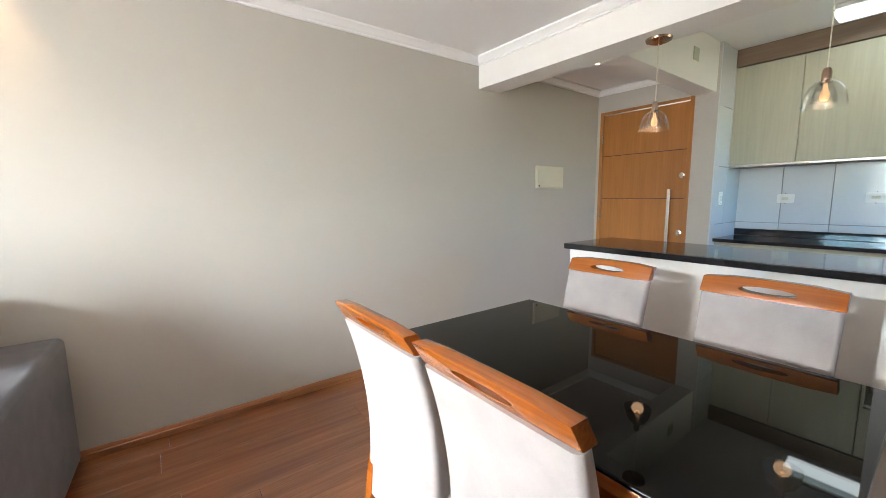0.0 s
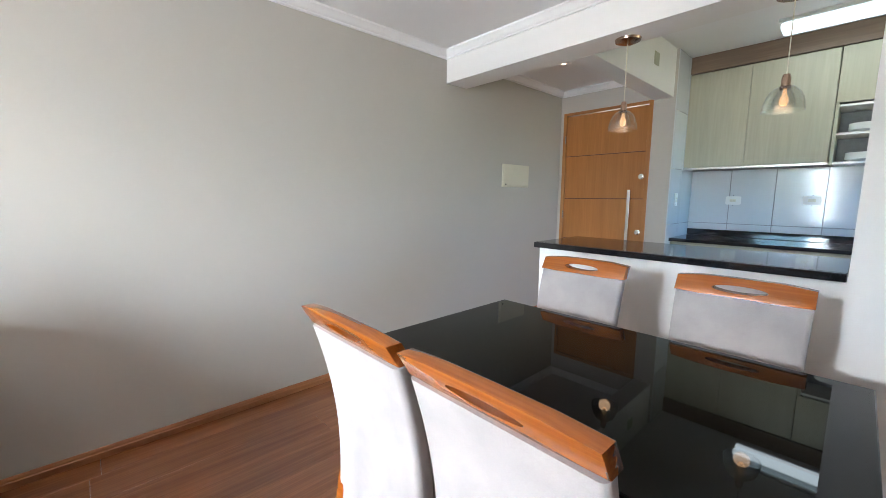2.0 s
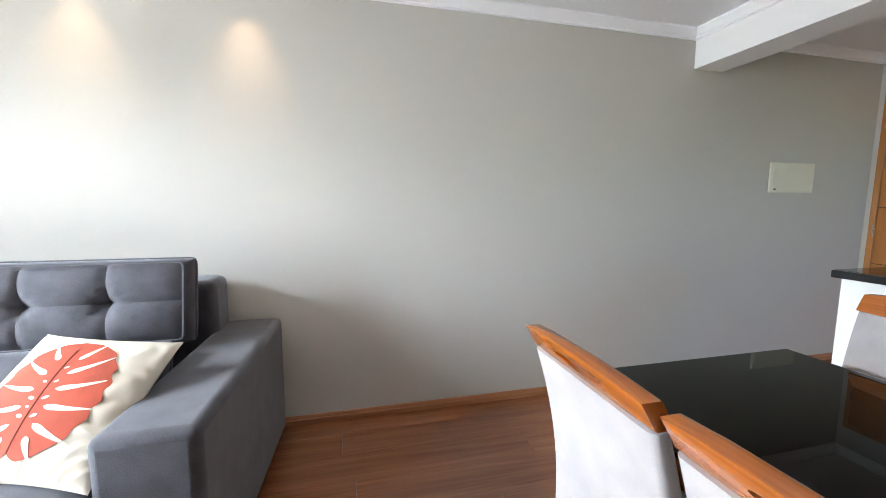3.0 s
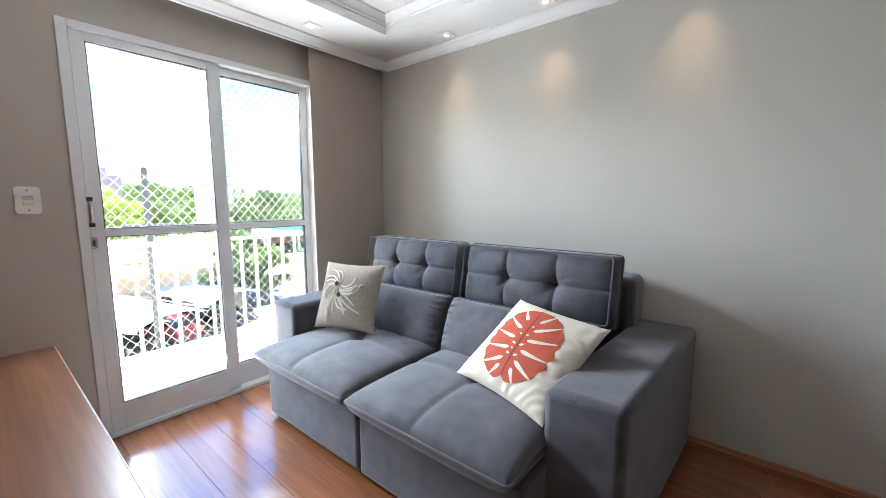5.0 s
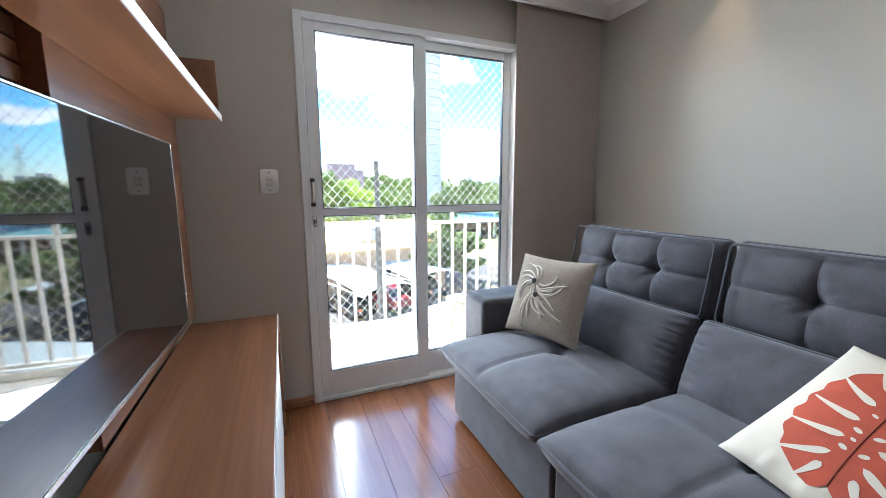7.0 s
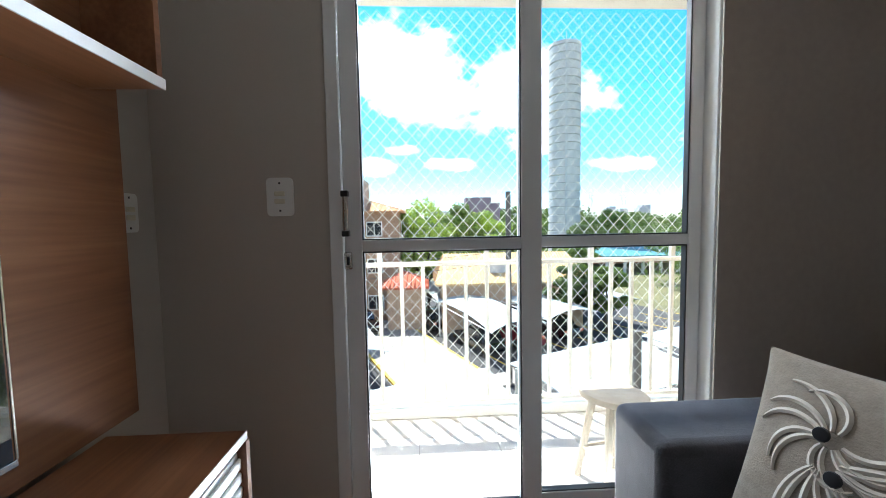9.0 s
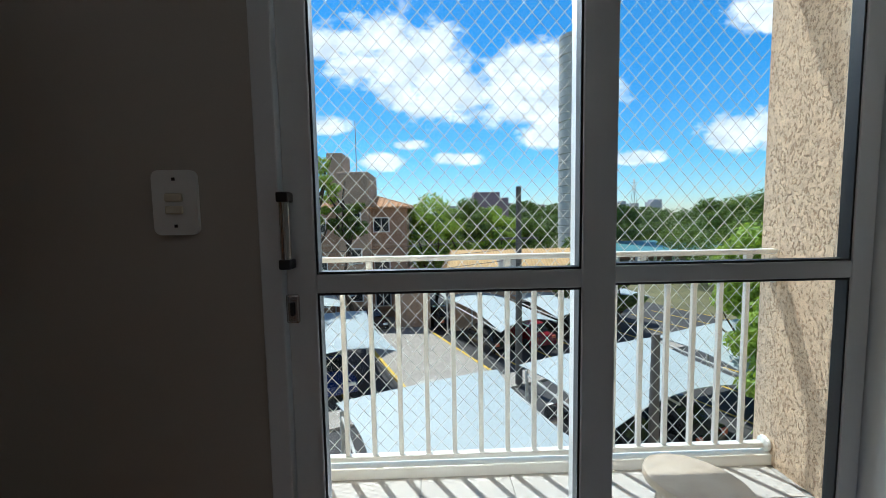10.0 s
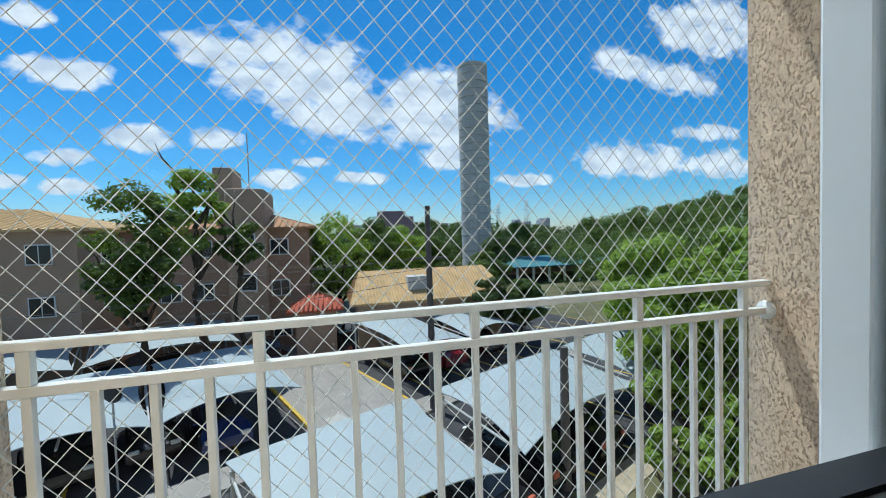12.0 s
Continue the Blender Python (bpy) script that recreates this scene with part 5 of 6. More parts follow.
lot_slab("access_cover", 0.1, 1.1, 0.5, 1.4, GZ + 0.121, GZ + 0.135, M_KERB, "square pale concrete access cover", "cover", "thing")
for q in range(9):
    lot_slab("bay_line", -5.2, 0.4, -3.0 - 2.45 * q, -2.88 - 2.45 * q, GZ + 0.002, GZ + 0.006, M_YELLOW, "worn yellow parking bay line", "road marking")
    lot_slab("bay_line", -4.6, 0.4, 6.2 + 2.45 * q, 6.32 + 2.45 * q, GZ + 0.002, GZ + 0.006, M_YELLOW, "worn yellow parking bay line", "road marking")
    lot_slab("bay_line", 5.4, 10.4, -4.0 + 2.45 * q, -3.88 + 2.45 * q, GZ + 0.002, GZ + 0.006, M_YELLOW, "worn yellow parking bay line", "road marking")


def canopy(u0, u1, v0, v1, z=-4.55, rise=0.36, label="white fabric carport canopy on steel posts"):
    """A tensioned shade over parked cars: arched along its row, with curved edges."""
    o = lot((u0 + u1) / 2, (v0 + v1) / 2, GZ)
    t = thing("carport", o, label, "carport", "carports")
    b = bmesh.new()
    n = 16
    layers = []
    for dz in (0.0, -0.03):
        g = []
        for j in range(n + 1):
            row = []
            for i in range(n + 1):
                s, q = i / n, j / n
                sag_u = 0.30 * math.sin(math.pi * q) * (1 - 2 * s)
                sag_v = 0.35 * math.sin(math.pi * s) * (1 - 2 * q)
                p = lot(u0 + (u1 - u0) * s + sag_u, v0 + (v1 - v0) * q + sag_v)
                h = z + rise * math.sin(math.pi * q) ** 0.8 * (0.55 + 0.45 * s) + 0.3 * (1 - s) - 0.3 * s * s + dz
                row.append(b.verts.new((p.x, p.y, h)))
            g.append(row)
        layers.append(g)
    for g in layers:
        for j in range(n):
            for i in range(n):
                b.faces.new((g[j][i], g[j][i + 1], g[j + 1][i + 1], g[j + 1][i]))
    a, c = layers
    for i in range(n):
        b.faces.new((a[0][i], a[0][i + 1], c[0][i + 1], c[0][i]))
        b.faces.new((a[n][i], a[n][i + 1], c[n][i + 1], c[n][i]))
        b.faces.new((a[i][0], a[i + 1][0], c[i + 1][0], c[i][0]))
        b.faces.new((a[i][n], a[i + 1][n], c[i + 1][n], c[i][n]))
    part("canopy", b, M_CANOPY, t, "white shade fabric")
    for v in (v0 + 0.1, (v0 + v1) / 2, v1 - 0.1):
        for u in (u0 + 0.35,):
            p = lot(u, v)
            part("post", tube([(p.x, p.y, GZ), (p.x, p.y, z + 0.2)], 0.06, 8), M_STEEL, t)
        p, q = lot(u0 + 0.35, v, z + 0.05), lot(u1 - 0.3, v, z - 0.34)
        part("arm", tube([p, q], 0.04, 6), M_STEEL, t)
    return t


for u0, u1, v0, v1 in [(5.7, 10.0, -4.15, 1.55), (5.7, 9.8, 2.5, 9.6), (5.7, 9.8, 10.0, 16.5),
                       (-5.6, 0.5, -5.3, -0.5), (-5.6, 0.5, -10.2, -5.45), (-5.6, 0.5, -15.2, -10.4), (-5.6, 0.5, -20.2, -15.4),
                       (-14.6, -9.8, -8.0, -0.8), (-14.6, -9.8, -15.6, -8.3), (-14.6, -9.8, -23.0, -15.9), (-17.6, -13.0, -0.2, 4.4),
                       (-7.0, 0.2, 5.3, 9.4), (-7.0, -0.4, 9.8, 14.2), (-14.6, -8.4, 6.2, 11.2), (-13.6, -8.4, 11.6, 17.4), (-7.2, -1.8, 14.6, 20.0)]:
    canopy(u0, u1, v0, v1)


# ---- cars ----
def car_proto(paint, label):
    c = thing("car", (0, 0, 0), label, "car", "parked cars")
    side = [(-2.05, 0.28), (-2.1, 0.62), (-1.98, 0.86), (-1.55, 0.95), (-1.15, 1.38), (-0.55, 1.47), (0.35, 1.43), (1.0, 0.98), (1.75, 0.84), (2.05, 0.66), (2.1, 0.30)]
    secs = []
    for y, k in ((-0.86, 0.90), (-0.80, 0.985), (-0.4, 1.0), (0.4, 1.0), (0.80, 0.985), (0.86, 0.90)):
        secs.append([(x * (0.985 if k < 0.95 else 1), y * (1 if z < 0.9 else 0.80), 0.28 + (z - 0.28) * (k if z > 0.9 else 1)) for x, z in side])
    part("body", loft(secs), paint, c)
    for sy in (-1, 1):
        gl_ = prism([(-1.3, 0.97), (-1.02, 1.31), (-0.5, 1.385), (0.28, 1.35), (0.80, 0.99)], 1, sy * 0.70, sy * 0.735)
        part("side_window", placed(gl_, pose(0, 0, 0)), M_CARGLASS, c)
    ws = bmesh.new()
    q = [ws.verts.new(p) for p in ((0.42, -0.62, 1.415), (0.42, 0.62, 1.415), (1.0, 0.68, 1.005), (1.0, -0.68, 1.005), (0.40, -0.62, 1.38), (0.40, 0.62, 1.38), (0.97, 0.68, 0.97), (0.97, -0.68, 0.97))]
    for f in ((0, 1, 2, 3), (4, 5, 6, 7), (0, 1, 5, 4), (1, 2, 6, 5), (2, 3, 7, 6), (3, 0, 4, 7)):
        ws.faces.new([q[k] for k in f])
    part("windscreen", placed(ws, pose(0.02, 0, 0.012)), M_CARGLASS, c)
    rw = bmesh.new()
    q = [rw.verts.new(p) for p in ((-1.16, -0.58, 1.375), (-1.16, 0.58, 1.375), (-1.54, 0.64, 0.97), (-1.54, -0.64, 0.97), (-1.13, -0.58, 1.36), (-1.13, 0.58, 1.36), (-1.5, 0.64, 0.96), (-1.5, -0.64, 0.96))]
    for f in ((0, 1, 2, 3), (4, 5, 6, 7), (0, 1, 5, 4), (1, 2, 6, 5), (2, 3, 7, 6), (3, 0, 4, 7)):
        rw.faces.new([q[k] for k in f])
    part("rear_window", placed(rw, pose(-0.02, 0, 0.01)), M_CARGLASS, c)
    for wx in (-1.3, 1.32):
        for sy in (-1, 1):
            ty = turned([(0.19, -0.1), (0.29, -0.1), (0.315, -0.06), (0.315, 0.06), (0.29, 0.1), (0.19, 0.1)], seg=20)
            w = part("wheel", placed(ty, pose(wx, sy * 0.80, 0.315, 90, 0, 0)), M_TYRE, c, "black tyre")
            part("rim", placed(turned([(0, -0.09), (0.195, -0.09), (0.195, 0.09), (0, 0.09)], seg=16), pose(wx, sy * 0.80, 0.315, 90, 0, 0)), M_CHROME, w, "silver rim")
    for sy in (-1, 1):
        part("headlight", box(1.93, 2.09, sy * 0.62 - 0.16, sy * 0.62 + 0.16, 0.60, 0.72, 0.02), M_PLASTIC, c, "clear headlight")
        part("tail_light", box(-2.11, -2.0, sy * 0.66 - 0.12, sy * 0.66 + 0.12, 0.66, 0.84, 0.02), M_ROOFR, c, "red tail light")
        part("mirror", box(0.72, 0.86, sy * 0.93 - 0.08, sy * 0.93 + 0.08, 0.95, 1.06, 0.02), paint, c)
    return c


def gloss_paint(name, c):
    return plain(name, c, 0.25, 0.05, 2.0, 0.0, spec=0.6, coat=0.8)


PAINTS = [("blue_car_paint", (0.012, 0.03, 0.14), "dark blue hatchback parked on asphalt"), ("black_car_paint", (0.012, 0.012, 0.014), "black parked car in the shade of a canopy"),
          ("silver_car_paint", (0.42, 0.43, 0.44), "silver car parked on the asphalt"), ("red_car_paint", (0.22, 0.02, 0.03), "dark red car parked on the asphalt")]
protos = [car_proto(gloss_paint(n, c), l) for n, c, l in PAINTS]
HEAD = math.degrees(math.atan2(UX.y, UX.x))
first = {}
for k, u, v, flip in [(0, -1.9, -3.2, 0), (1, -2.9, -5.4, 0), (1, -2.9, -7.8, 0), (2, -2.9, -12.5, 0), (1, -2.9, -10.2, 0), (1, 7.9, 1.9, 180), (1, 7.7, 4.6, 180), (2, 7.9, -1.2, 180), (1, 7.8, 7.2, 180),
                      (1, -3.2, 6.6, 180), (3, -3.0, 9.2, 180), (1, -3.2, 12.6, 180), (1, -9.4, 6.0, 180), (2, -9.2, 8.6, 180), (3, -9.3, 12.8, 180), (2, -9.3, 16.0, 180), (1, -11.2, -4.5, 0), (1, -11.2, -7.0, 0), (1, -11.0, 1.0, 0)]:
    m = pose(*lot(u, v, GZ), 0, 0, HEAD + flip)
    if k in first:
        copy_thing(protos[k], m)
    else:
        first[k] = protos[k]
        protos[k].matrix_world = m


# ---- buildings ----
def tiled_roof(x0, x1, y0, y1, z, rise, mat, name="roof", parent=None, hip=1.0, step=0.42, r=0.07):
    """A hipped roof with raised rows of tiles."""
    b = bmesh.new()
    ov = 0.5
    x0, x1, y0, y1 = x0 - ov, x1 + ov, y0 - ov, y1 + ov
    d = min(x1 - x0, y1 - y0) / 2
    cx, cy = (x0 + x1) / 2, (y0 + y1) / 2
    if (y1 - y0) > (x1 - x0):
        r0, r1 = (cx, y0 + d * hip), (cx, y1 - d * hip)
    else:
        r0, r1 = (x0 + d * hip, cy), (x1 - d * hip, cy)
    base = [b.verts.new(p) for p in ((x0, y0, z), (x1, y0, z), (x1, y1, z), (x0, y1, z))]
    low = [b.verts.new((v.co.x, v.co.y, z - 0.14)) for v in base]
    p, q = b.verts.new((*r0, z + rise)), b.verts.new((*r1, z + rise))
    if (y1 - y0) > (x1 - x0):
        b.faces.new((base[0], base[1], p)), b.faces.new((base[1], base[2], q, p)), b.faces.new((base[2], base[3], q)), b.faces.new((base[3], base[0], p, q))
    else:
        b.faces.new((base[0], base[1], q, p)), b.faces.new((base[1], base[2], q)), b.faces.new((base[2], base[3], p, q)), b.faces.new((base[3], base[0], p))
    b.faces.new(low)
    for i in range(4):
        b.faces.new((base[i], base[(i + 1) % 4], low[(i + 1) % 4], low[i]))
    # rows of round tiles running up the long slopes and the ends
    long_y = (y1 - y0) > (x1 - x0)
    a0, a1 = (y0, y1) if long_y else (x0, x1)
    c0, c1 = (x0, x1) if long_y else (y0, y1)
    k = a0 + step / 2
    while k < a1:
        up = min(1.0, (k - a0) / d / hip, (a1 - k) / d / hip)
        for e, sgn in ((c0, 1), (c1, -1)):
            t = e + sgn * d * up
            pts = [(e, k, z + 0.02), (t, k, z + rise * up + 0.02)] if long_y else [(k, e, z + 0.02), (k, t, z + rise * up + 0.02)]
            if up > 0.05:
                tube(pts, r, 5, b)
        k += step
    k = c0 + step / 2
    while k < c1:
        up = min((k - c0) / d, (c1 - k) / d)
        for e, sgn in ((a0, 1), (a1, -1)):
            t = e + sgn * d * hip * up
            pts = [(k, e, z + 0.02), (k, t, z + rise * up + 0.02)] if long_y else [(e, k, z + 0.02), (t, k, z + rise * up + 0.02)]
            if up > 0.05:
                tube(pts, r, 5, b)
        k += step
    return part(name, b, mat, parent, "rows of clay tiles")


def block(x0, x1, y0, y1, top, floors, label, wall, roof, rise, windows_y=(), windows_x=()):
    h = thing("apartment_building", ((x0 + x1) / 2, (y0 + y1) / 2, GZ), label, "building")
    part("wall", box(x0, x1, y0, y1, GZ, top), wall, h)
    tiled_roof(x0, x1, y0, y1, top + 0.02, rise, roof, "roof", h)
    fh = (top - GZ) / floors
    for f in range(floors):
        z = GZ + f * fh
        part("floor_band", box(x0 - 0.03, x1 + 0.03, y0 - 0.03, y1 + 0.03, z - 0.06, z + 0.10), M_BLOCKP, h)
        for y in windows_y:
            w = part("window", box(x1 - 0.02, x1 + 0.05, y - 0.65, y + 0.65, z + 1.0, z + 2.2, 0.02), M_ALU, h)
            part("pane", box(x1 + 0.051, x1 + 0.058, y - 0.57, y - 0.03, z + 1.08, z + 2.12), M_WINDOW, w, "dark pane")
            part("pane", box(x1 + 0.051, x1 + 0.058, y + 0.03, y + 0.57, z + 1.08, z + 2.12), M_WINDOW, w, "dark pane")
            part("sill", box(x1, x1 + 0.12, y - 0.7, y + 0.7, z + 0.94, z + 0.998), M_BLOCKP, w)
        for x in windows_x:
            w = part("window", box(x - 0.65, x + 0.65, y1 - 0.02, y1 + 0.05, z + 1.0, z + 2.2, 0.02), M_ALU, h)
            part("pane", box(x - 0.57, x + 0.57, y1 + 0.051, y1 + 0.058, z + 1.08, z + 2.12), M_WINDOW, w, "dark pane")
    return h


b1 = block(-44, -34, -9.6, 0.4, 2.2, 3, "three-storey beige apartment block with clay hip roof and water tank", M_BLOCK, M_ROOF, 1.7, (-8.6, -6.6, -1.6), (-38, -42))
part("stair_tower", box(-38, -33.6, -5.0, -2.4, GZ, 5.0, 0.2), M_BLOCKP, b1, "plain rendered stair and tank tower")
part("tank_top", box(-37.5, -34.5, -5.9, -4.6, 2.0, 6.6, 0.1), M_BLOCKP, b1, "taller tank housing")
part("antenna", tube([(-35, -3.6, 5.0), (-35, -3.6, 9.2)], 0.04, 6), M_STEEL, b1)
for z in (-4.6, -1.6, 1.2):
    w = part("stair_window", box(-33.61, -33.55, -4.2, -3.1, z - 0.7, z + 0.6, 0.02), M_ALU, b1)
    part("pane", box(-33.549, -33.54, -4.1, -3.2, z - 0.6, z + 0.5), M_WINDOW, w, "dark pane")
block(-41, -31, -26, -12.2, 2.3, 3, "three-storey beige apartment block with yellowish tile roof", M_BLOCKP, M_ROOFY, 1.5, (-24, -21, -18, -14), (-34, -38))

hut = thing("gatehouse", (-32, 8.4, GZ), "low beige house with yellow clay tile roof and water tank", "house")
part("wall", box(-35.5, -30.0, 3.6, 14.0, GZ, -3.2), M_BLOCKP, hut)
tiled_roof(-35.5, -30.0, 3.6, 14.0, -3.15, 1.9, M_ROOFY, "roof", hut, hip=0.25, step=0.22, r=0.045)
part("door", box(-30.02, -29.95, 6.4, 7.4, GZ, GZ + 2.1, 0.02), M_DARKWOOD, hut)
for y in (9.0, 11.5):
    w = part("window", box(-30.02, -29.95, y - 0.6, y + 0.6, GZ + 1.0, GZ + 2.1, 0.02), M_ALU, hut)
    part("pane", box(-29.949, -29.94, y - 0.5, y + 0.5, GZ + 1.1, GZ + 2.0), M_WINDOW, w, "dark pane")
wtk = thing("water_tank", (-31.0, 7.9, -2.5), "grey box water tank on the tiled roof", "tank")
part("tank", box(-31.6, -30.5, 7.2, 8.6, -2.75, -1.6, 0.05), M_TOWER, wtk)
kiosk = thing("kiosk", (-32, 0.9, GZ), "small shelter with a red tile hip roof", "shelter")
part("wall", box(-33.2, -30.8, -0.4, 2.2, GZ, -3.5), M_BLOCKP, kiosk)
tiled_roof(-33.2, -30.8, -0.4, 2.2, -3.45, 1.0, M_ROOFR, "roof", kiosk, step=0.3)

tw = thing("water_tower", (-80, 31, GZ), "tall grey concrete cylinder water tower with ring joints", "tower")
prof = [(0, GZ)]
for k in range(27):
    z0, z1 = GZ + k * (35 - GZ) / 27, GZ + (k + 1) * (35 - GZ) / 27
    prof += [(2.86, z0), (3.0, z0 + 0.04), (3.08 + 0.05 * (k % 2), z0 + 0.07), (3.08 + 0.05 * (k % 2), z1 - 0.20), (2.86, z1 - 0.14)]
prof += [(3.12, 35.0), (3.12, 35.6), (0, 35.6)]
part("shaft", turned(prof, (-80, 31, 0), 40), M_TOWER, tw)
part("mast", tube([(-80.5, 31.5, 35.5), (-80.5, 31.5, 38.6)], 0.07, 6), M_STEEL, tw)
part("ladder", box(-77.1, -76.9, 30.0, 30.4, GZ, 35), M_STEEL, tw)

ts = thing("sports_roof", (-64, 38, GZ), "long low hall with a teal sheet roof", "hall")
part("roof", prism([(-72, -3.4), (-58, -4.1), (-58, -4.25), (-72, -3.55)], 1, 29, 52), M_TEAL, ts)
for k in range(9):
    part("column", box(-58.4, -58.1, 29.3 + k * 2.75, 29.6 + k * 2.75, GZ, -4.2), M_STEEL, ts)
part("back_wall", box(-72, -71.7, 29, 52, GZ, -3.6), M_BLOCK, ts)

# utility poles and their wires
for px, py, top in ((-20.6, 6.4, 2.62), (-13.9, 9.0, -2.3)):
    p = thing("utility_pole", (px, py, GZ), "dark weathered utility pole beside the canopies", "pole")
    part("shaft", tube([(px, py, GZ), (px, py, top)], 0.17, 10, r2=0.12), M_POLE, p)
    if top > 0:
        part("crossarm", box(px - 0.05, px + 0.05, py - 0.9, py + 0.9, 0.2, 0.3, 0.01), M_POLE, p)
for k in range(3):
    w = thing("cable", (-20.6, 6.4, 0.3 - k * 0.5), "thin sagging overhead cable", "cable", "overhead cables")
    pts = [Vector((-20.6, 6.4, 0.3 - 0.5 * k)).lerp(Vector((-26 + 2 * k, -34, 1.2 - 1.2 * k)), s / 12) - Vector((0, 0, 1.3 * math.sin(math.pi * s / 12))) for s in range(13)]
    part("wire", tube(pts, 0.013, 4), M_POLE, w)
sg = thing("mirror_post", (-18.4, -4.9, GZ), "round traffic mirror on a thin post", "traffic mirror")
part("post", tube([(-18.4, -4.9, GZ), (-18.4, -4.9, -3.4)], 0.035, 8), M_STEEL, sg)
part("mirror", placed(turned([(0, 0), (0.33, 0), (0.35, 0.03), (0.3, 0.09), (0, 0.1)], seg=24), pose(-18.36, -4.85, -3.5, 90, 0, 70)), M_DARKPL, sg, "round mirror housing")

# pylons, far blocks
for px, py, h in ((-420, 222, 40), (-430, 190, 36), (-500, -75, 45)):
    p = thing("transmission_pylon", (px, py, 0), "distant lattice transmission pylon", "pylon", "pylons")
    b = None
    for sx in (-1, 1):
        for sy in (-1, 1):
            b = tube([(px + sx * 3, py + sy * 3, 0), (px + sx * 0.4, py + sy * 0.4, h)], 0.25, 4, b)
    for q in range(3):
        b = box(px - 0.2, px + 0.2, py - 5 + q, py + 5 - q, h * (0.7 + 0.1 * q), h * (0.7 + 0.1 * q) + 0.4, bm=b)
    part("lattice", b, M_STEEL, p)
rnd = random.Random(5)
for k in range(46):
    y = rnd.uniform(-260, 330)
    x = rnd.uniform(-720, -560)
    hh = rnd.uniform(15, 24)
    fb = thing("distant_building", (x, y, 0), "hazy distant apartment tower on the horizon", "building", "distant skyline")
    part("block", box(x, x + 14, y, y + rnd.uniform(8, 20), GZ, hh, 0.2), M_FARP if k % 5 == 0 else M_FAR_HAZE, fb)
fb = thing("distant_building", (-215, 33, 0), "purple-brown distant apartment building", "building")
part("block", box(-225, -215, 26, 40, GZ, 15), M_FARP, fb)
part("block", box(-224, -216, 40, 45, GZ, 12), M_FARP, fb)

# ---- trees ----
tree(-24.5, -6.6, GZ, 11.0, 2.4, 11, M_LEAF, "slender leafy green tree beside the apartment block", 44, 260, 0.12, 0.42)
tree(-28.0, -5.2, GZ, 12.2, 2.1, 21, M_LEAFB, "tall light-crowned tree in front of the building", 26, 230, 0.12, 0.62)
tree(-28.5, -3.2, GZ, 9.8, 1.6, 27, M_LEAF, "thin leafy tree in front of the tank tower", 20, 200, 0.12, 0.68)
for i, (x, y, h, s, mt) in enumerate([(-37, 2.6, 10.4, 3.2, M_LEAFB), (-38, 5.4, 9.8, 3.2, M_LEAF), (-40, 8.4, 9.2, 3.0, M_LEAFB), (-44, 12, 8.6, 3.2, M_LEAF), (-37, 15.5, 6.6, 2.6, M_LEAF), (-29.2, 12.6, 5.0, 1.9, M_LEAFD), (-29.0, 15.4, 4.8, 1.8, M_LEAF),
                                      (-46, 20, 7.6, 3.0, M_LEAFD), (-72, 36, 10, 4.2, M_LEAF)]):
    tree(x, y, GZ, h, s, 40 + 3 * i, mt, "broad leafy green tree behind the car park", 34, 300, 0.14, 0.3, "trees behind the car park")
# leafy bank beside the block
for i, (x, y, h, s) in enumerate([(-13.6, 13.6, 7.2, 2.1), (-17.5, 15.6, 7.6, 2.6), (-12.6, 15.6, 7.4, 2.4), (-20.5, 18.5, 8.0, 2.8), (-15.5, 19.0, 8.4, 2.8)]):
    tree(x, y, GZ, h, s, 90 + 5 * i, M_LEAFB, "dense bright green broad-leaved tree near the balcony", 44, 260, 0.15, 0.16, "bright trees near the balcony")

# low shrubs along the garden path
for i, (u, v, h, s) in enumerate([(11.9, 6.6, 2.2, 0.9), (12.6, 8.6, 2.9, 1.2), (11.8, 10.4, 2.6, 1.0), (12.3, 12.8, 3.2, 1.4), (13.4, 7.2, 3.4, 1.3), (11.9, 15.0, 3.0, 1.3), (9.7, 14.6, 2.6, 1.1)]):
    p = lot(u, v)
    q = tree(p.x, p.y, GZ, h, s, 150 + 4 * i, M_LEAF if i % 2 else M_LEAFB, "leafy green shrub beside the garden path", 18, 150, 0.12, 0.06, "shrubs along the path")
    q.name = "shrub"


def woods(name, x0, x1, y0, y1, zfun, n, r0, r1, per, leaf, seed, mat, label):
    """A far wood: thousands of blades over many crowns, in one mesh."""
    rnd = random.Random(seed)
    cl = []
    for _ in range(n):
        x, y = rnd.uniform(x0, x1), rnd.uniform(y0, y1)
        r = rnd.uniform(r0, r1 * 1.35)
        top = zfun(x, y) + rnd.uniform(-1.1, 0.5) * r0
        cl.append((x, y, top - r * 2.4, r * 1.1))
        for k in range(7):
            a, e = 0.9 * k + rnd.uniform(-0.4, 0.4), rnd.uniform(0.1, 1.4)
            cl.append((x + 0.8 * r * math.cos(a) * math.cos(e), y + 0.8 * r * math.sin(a) * math.cos(e), top - r * 1.3 + 0.8 * r * math.sin(e), r * rnd.uniform(0.32, 0.55)))
    ob = new(name, blade_mesh(name, cl, per, leaf, seed + 1, mat, 0.8))
    return tagged(ob, label, "trees", kind="stuff")


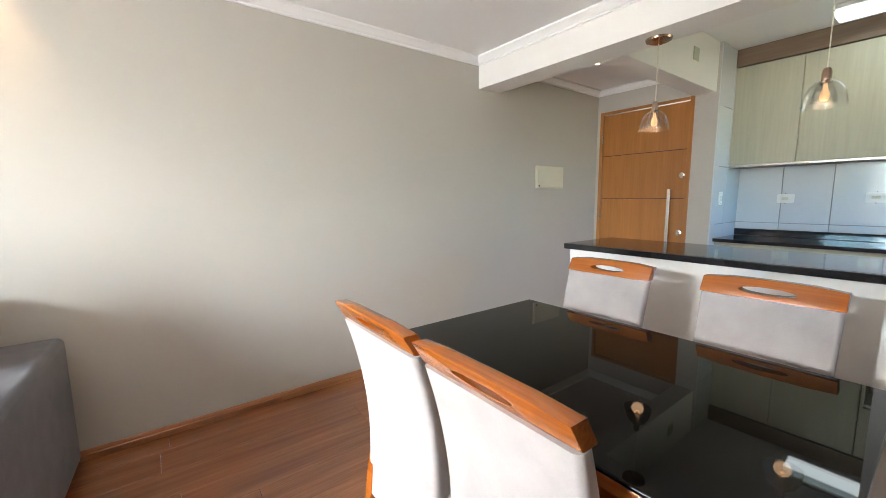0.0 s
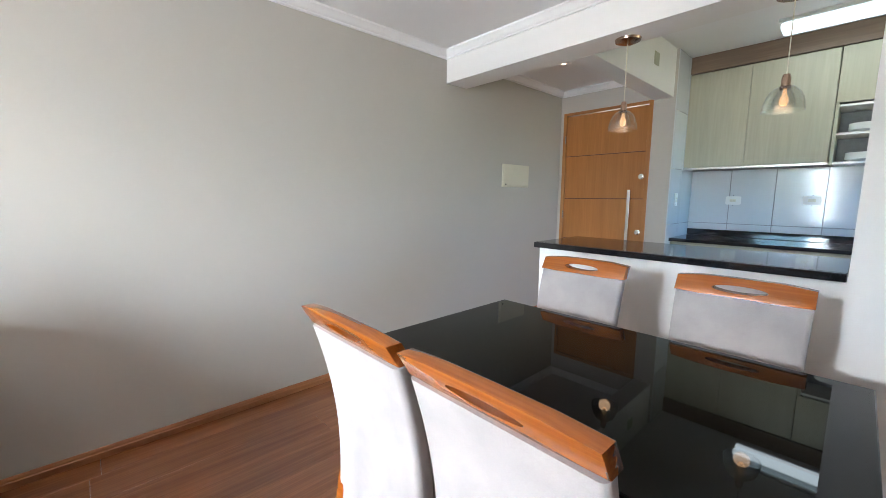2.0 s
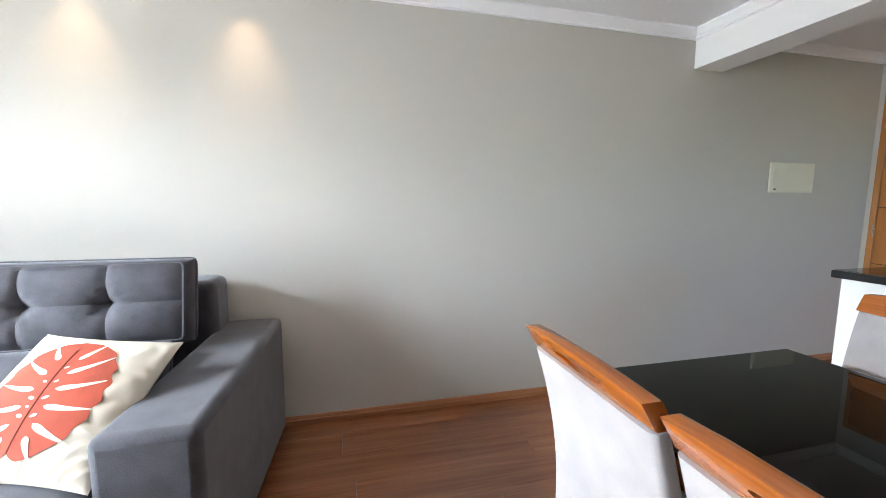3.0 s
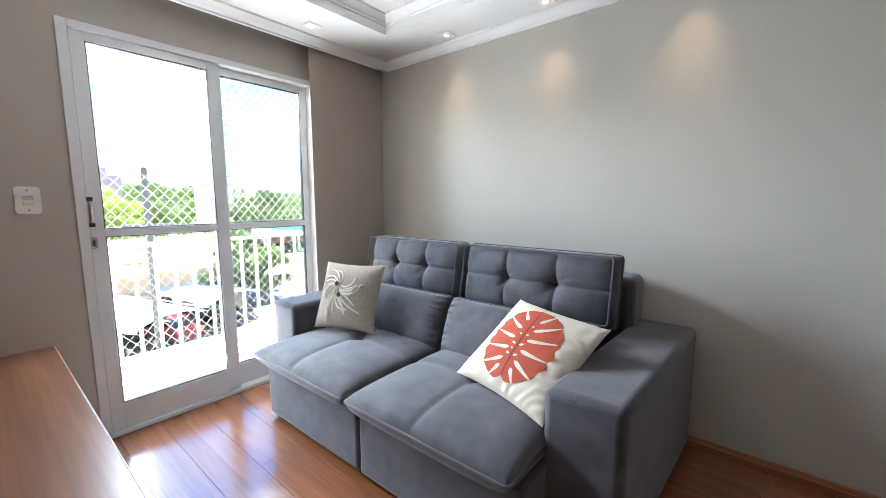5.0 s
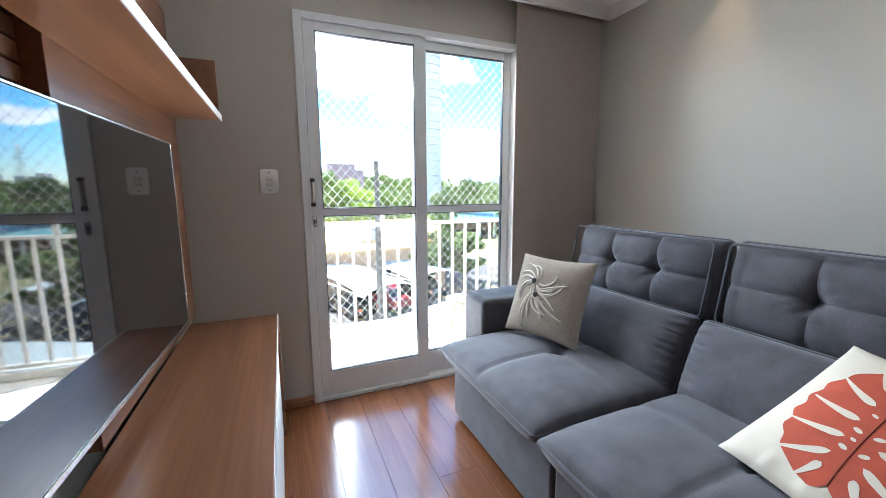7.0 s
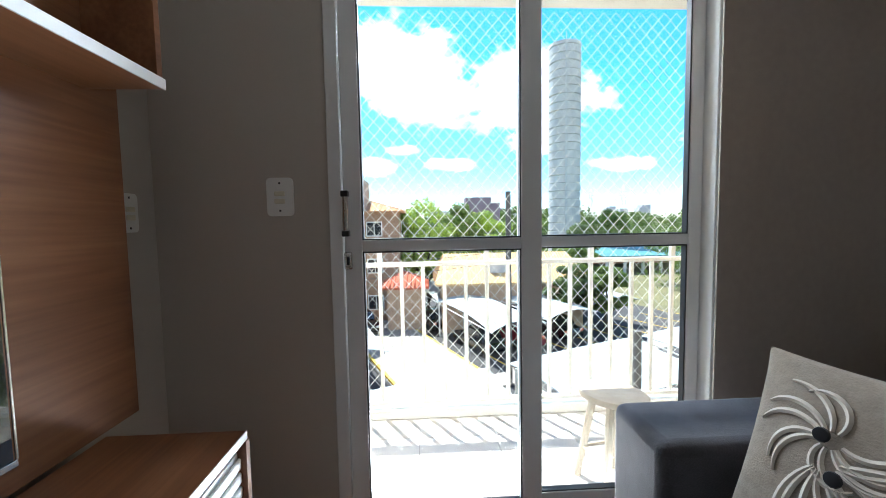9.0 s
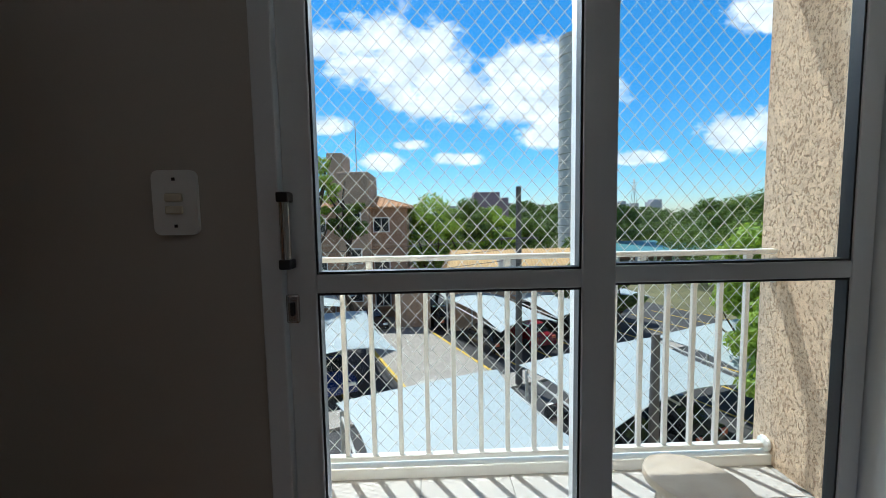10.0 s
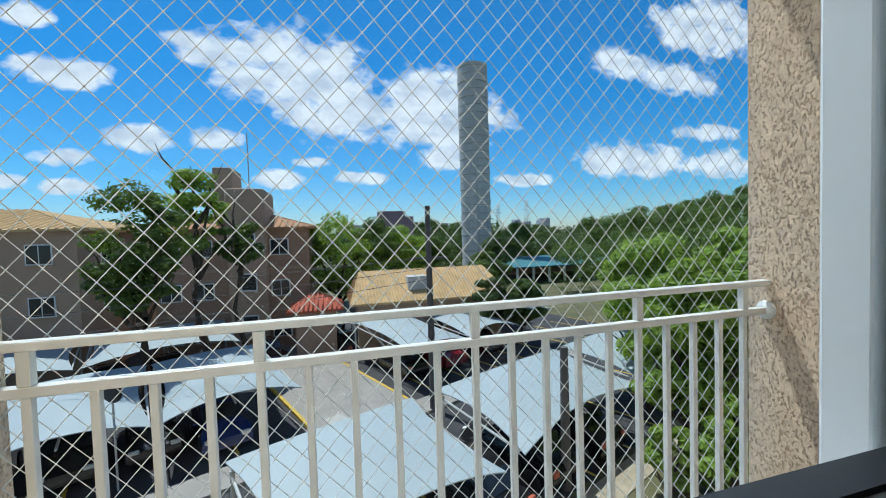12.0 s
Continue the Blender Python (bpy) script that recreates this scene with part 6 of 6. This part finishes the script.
woods("wood_near", -76, -54, 50, 90, lambda x, y: 1.0 + max(0, y - 36) * 0.17, 100, 1.8, 3.4, 70, 0.26, 201, M_LEAF, "dense green wood rising beside the water tower")
woods("wood_right", -50, -30, 30, 62, lambda x, y: -0.5 + max(0, y - 30) * 0.16, 85, 1.5, 2.8, 75, 0.20, 211, M_LEAF, "bright green wooded slope")
woods("wood_mid", -120, -84, -40, 70, lambda x, y: 1.5 + 0.8 * math.sin(y * 0.2), 130, 2.2, 4.0, 45, 0.42, 221, M_LEAFD, "dark tree belt beyond the car park")
woods("wood_left", -90, -60, -70, -14, lambda x, y: 5.0 + 0.6 * math.sin(y * 0.15), 85, 2.5, 4.5, 45, 0.42, 231, M_LEAFD, "dark wooded ridge behind the apartment blocks")
woods("wood_far", -420, -240, -260, 380, lambda x, y: 9.0 + 3.0 * math.sin(y * 0.02) + (-x - 240) * 0.02, 330, 5.0, 9.0, 20, 1.3, 241, M_LEAFD, "hazy far wooded hills")

# ---- kitchen tiles ----
for k in range(9):
    for z0, z1 in ((0.925, 0.985), (0.991, 1.499)):
        y1 = 2.846 - k * 0.336
        part("tile", box(XK - 0.008, XK - 0.0005, y1 - 0.33, y1, z0, z1, 0.0015, seg=1), M_TILE, bpy.data.objects["wall_kitchen"])
for k, (x0, x1) in enumerate(((XE + 0.003, 3.52), (3.526, XK - 0.009))):
    for z0, z1 in ((0.02, 0.5), (0.506, 0.985), (0.991, 1.50), (1.506, 2.015), (2.021, 2.527)):
        part("tile", box(x0, x1, 2.843, 2.8495, z0, z1, 0.0015, seg=1), M_TILE, bpy.data.objects["wall_kitchen_side"])

# ---- laminate planks ----
row = 0
y = -0.6
floor_ob = bpy.data.objects["floor"]
while y < YG - 0.01:
    w = min(0.192, YG - y)
    start = XB - 0.02 - random.Random(row).uniform(0.0, 1.2)
    x = start
    while x < XE:
        x0, x1 = max(x, XB - 0.001), min(x + 1.29, XE + 0.1)
        if x1 - x0 > 0.05 and (y > YT - 0.2 or x1 > -1.3):
            part("plank", box(x0 + 0.0004, x1 - 0.0004, y + 0.0004, y + w - 0.0004, -0.008, 0.0, 0.0007, seg=1), M_FLOOR, floor_ob)
        x += 1.29
    y += 0.192
    row += 1
# balcony tiles
slab_ob = bpy.data.objects["balcony_slab"]
for i in range(3):
    for j in range(6):
        x0, y0 = XB - 0.14 - (i + 1) * 0.335, BY0 + j * 0.43
        part("tile", box(x0 + 0.002, x0 + 0.333, y0 + 0.002, min(y0 + 0.428, BY1), BZ - 0.006, BZ, 0.001, seg=1), M_BFLOOR, slab_ob)
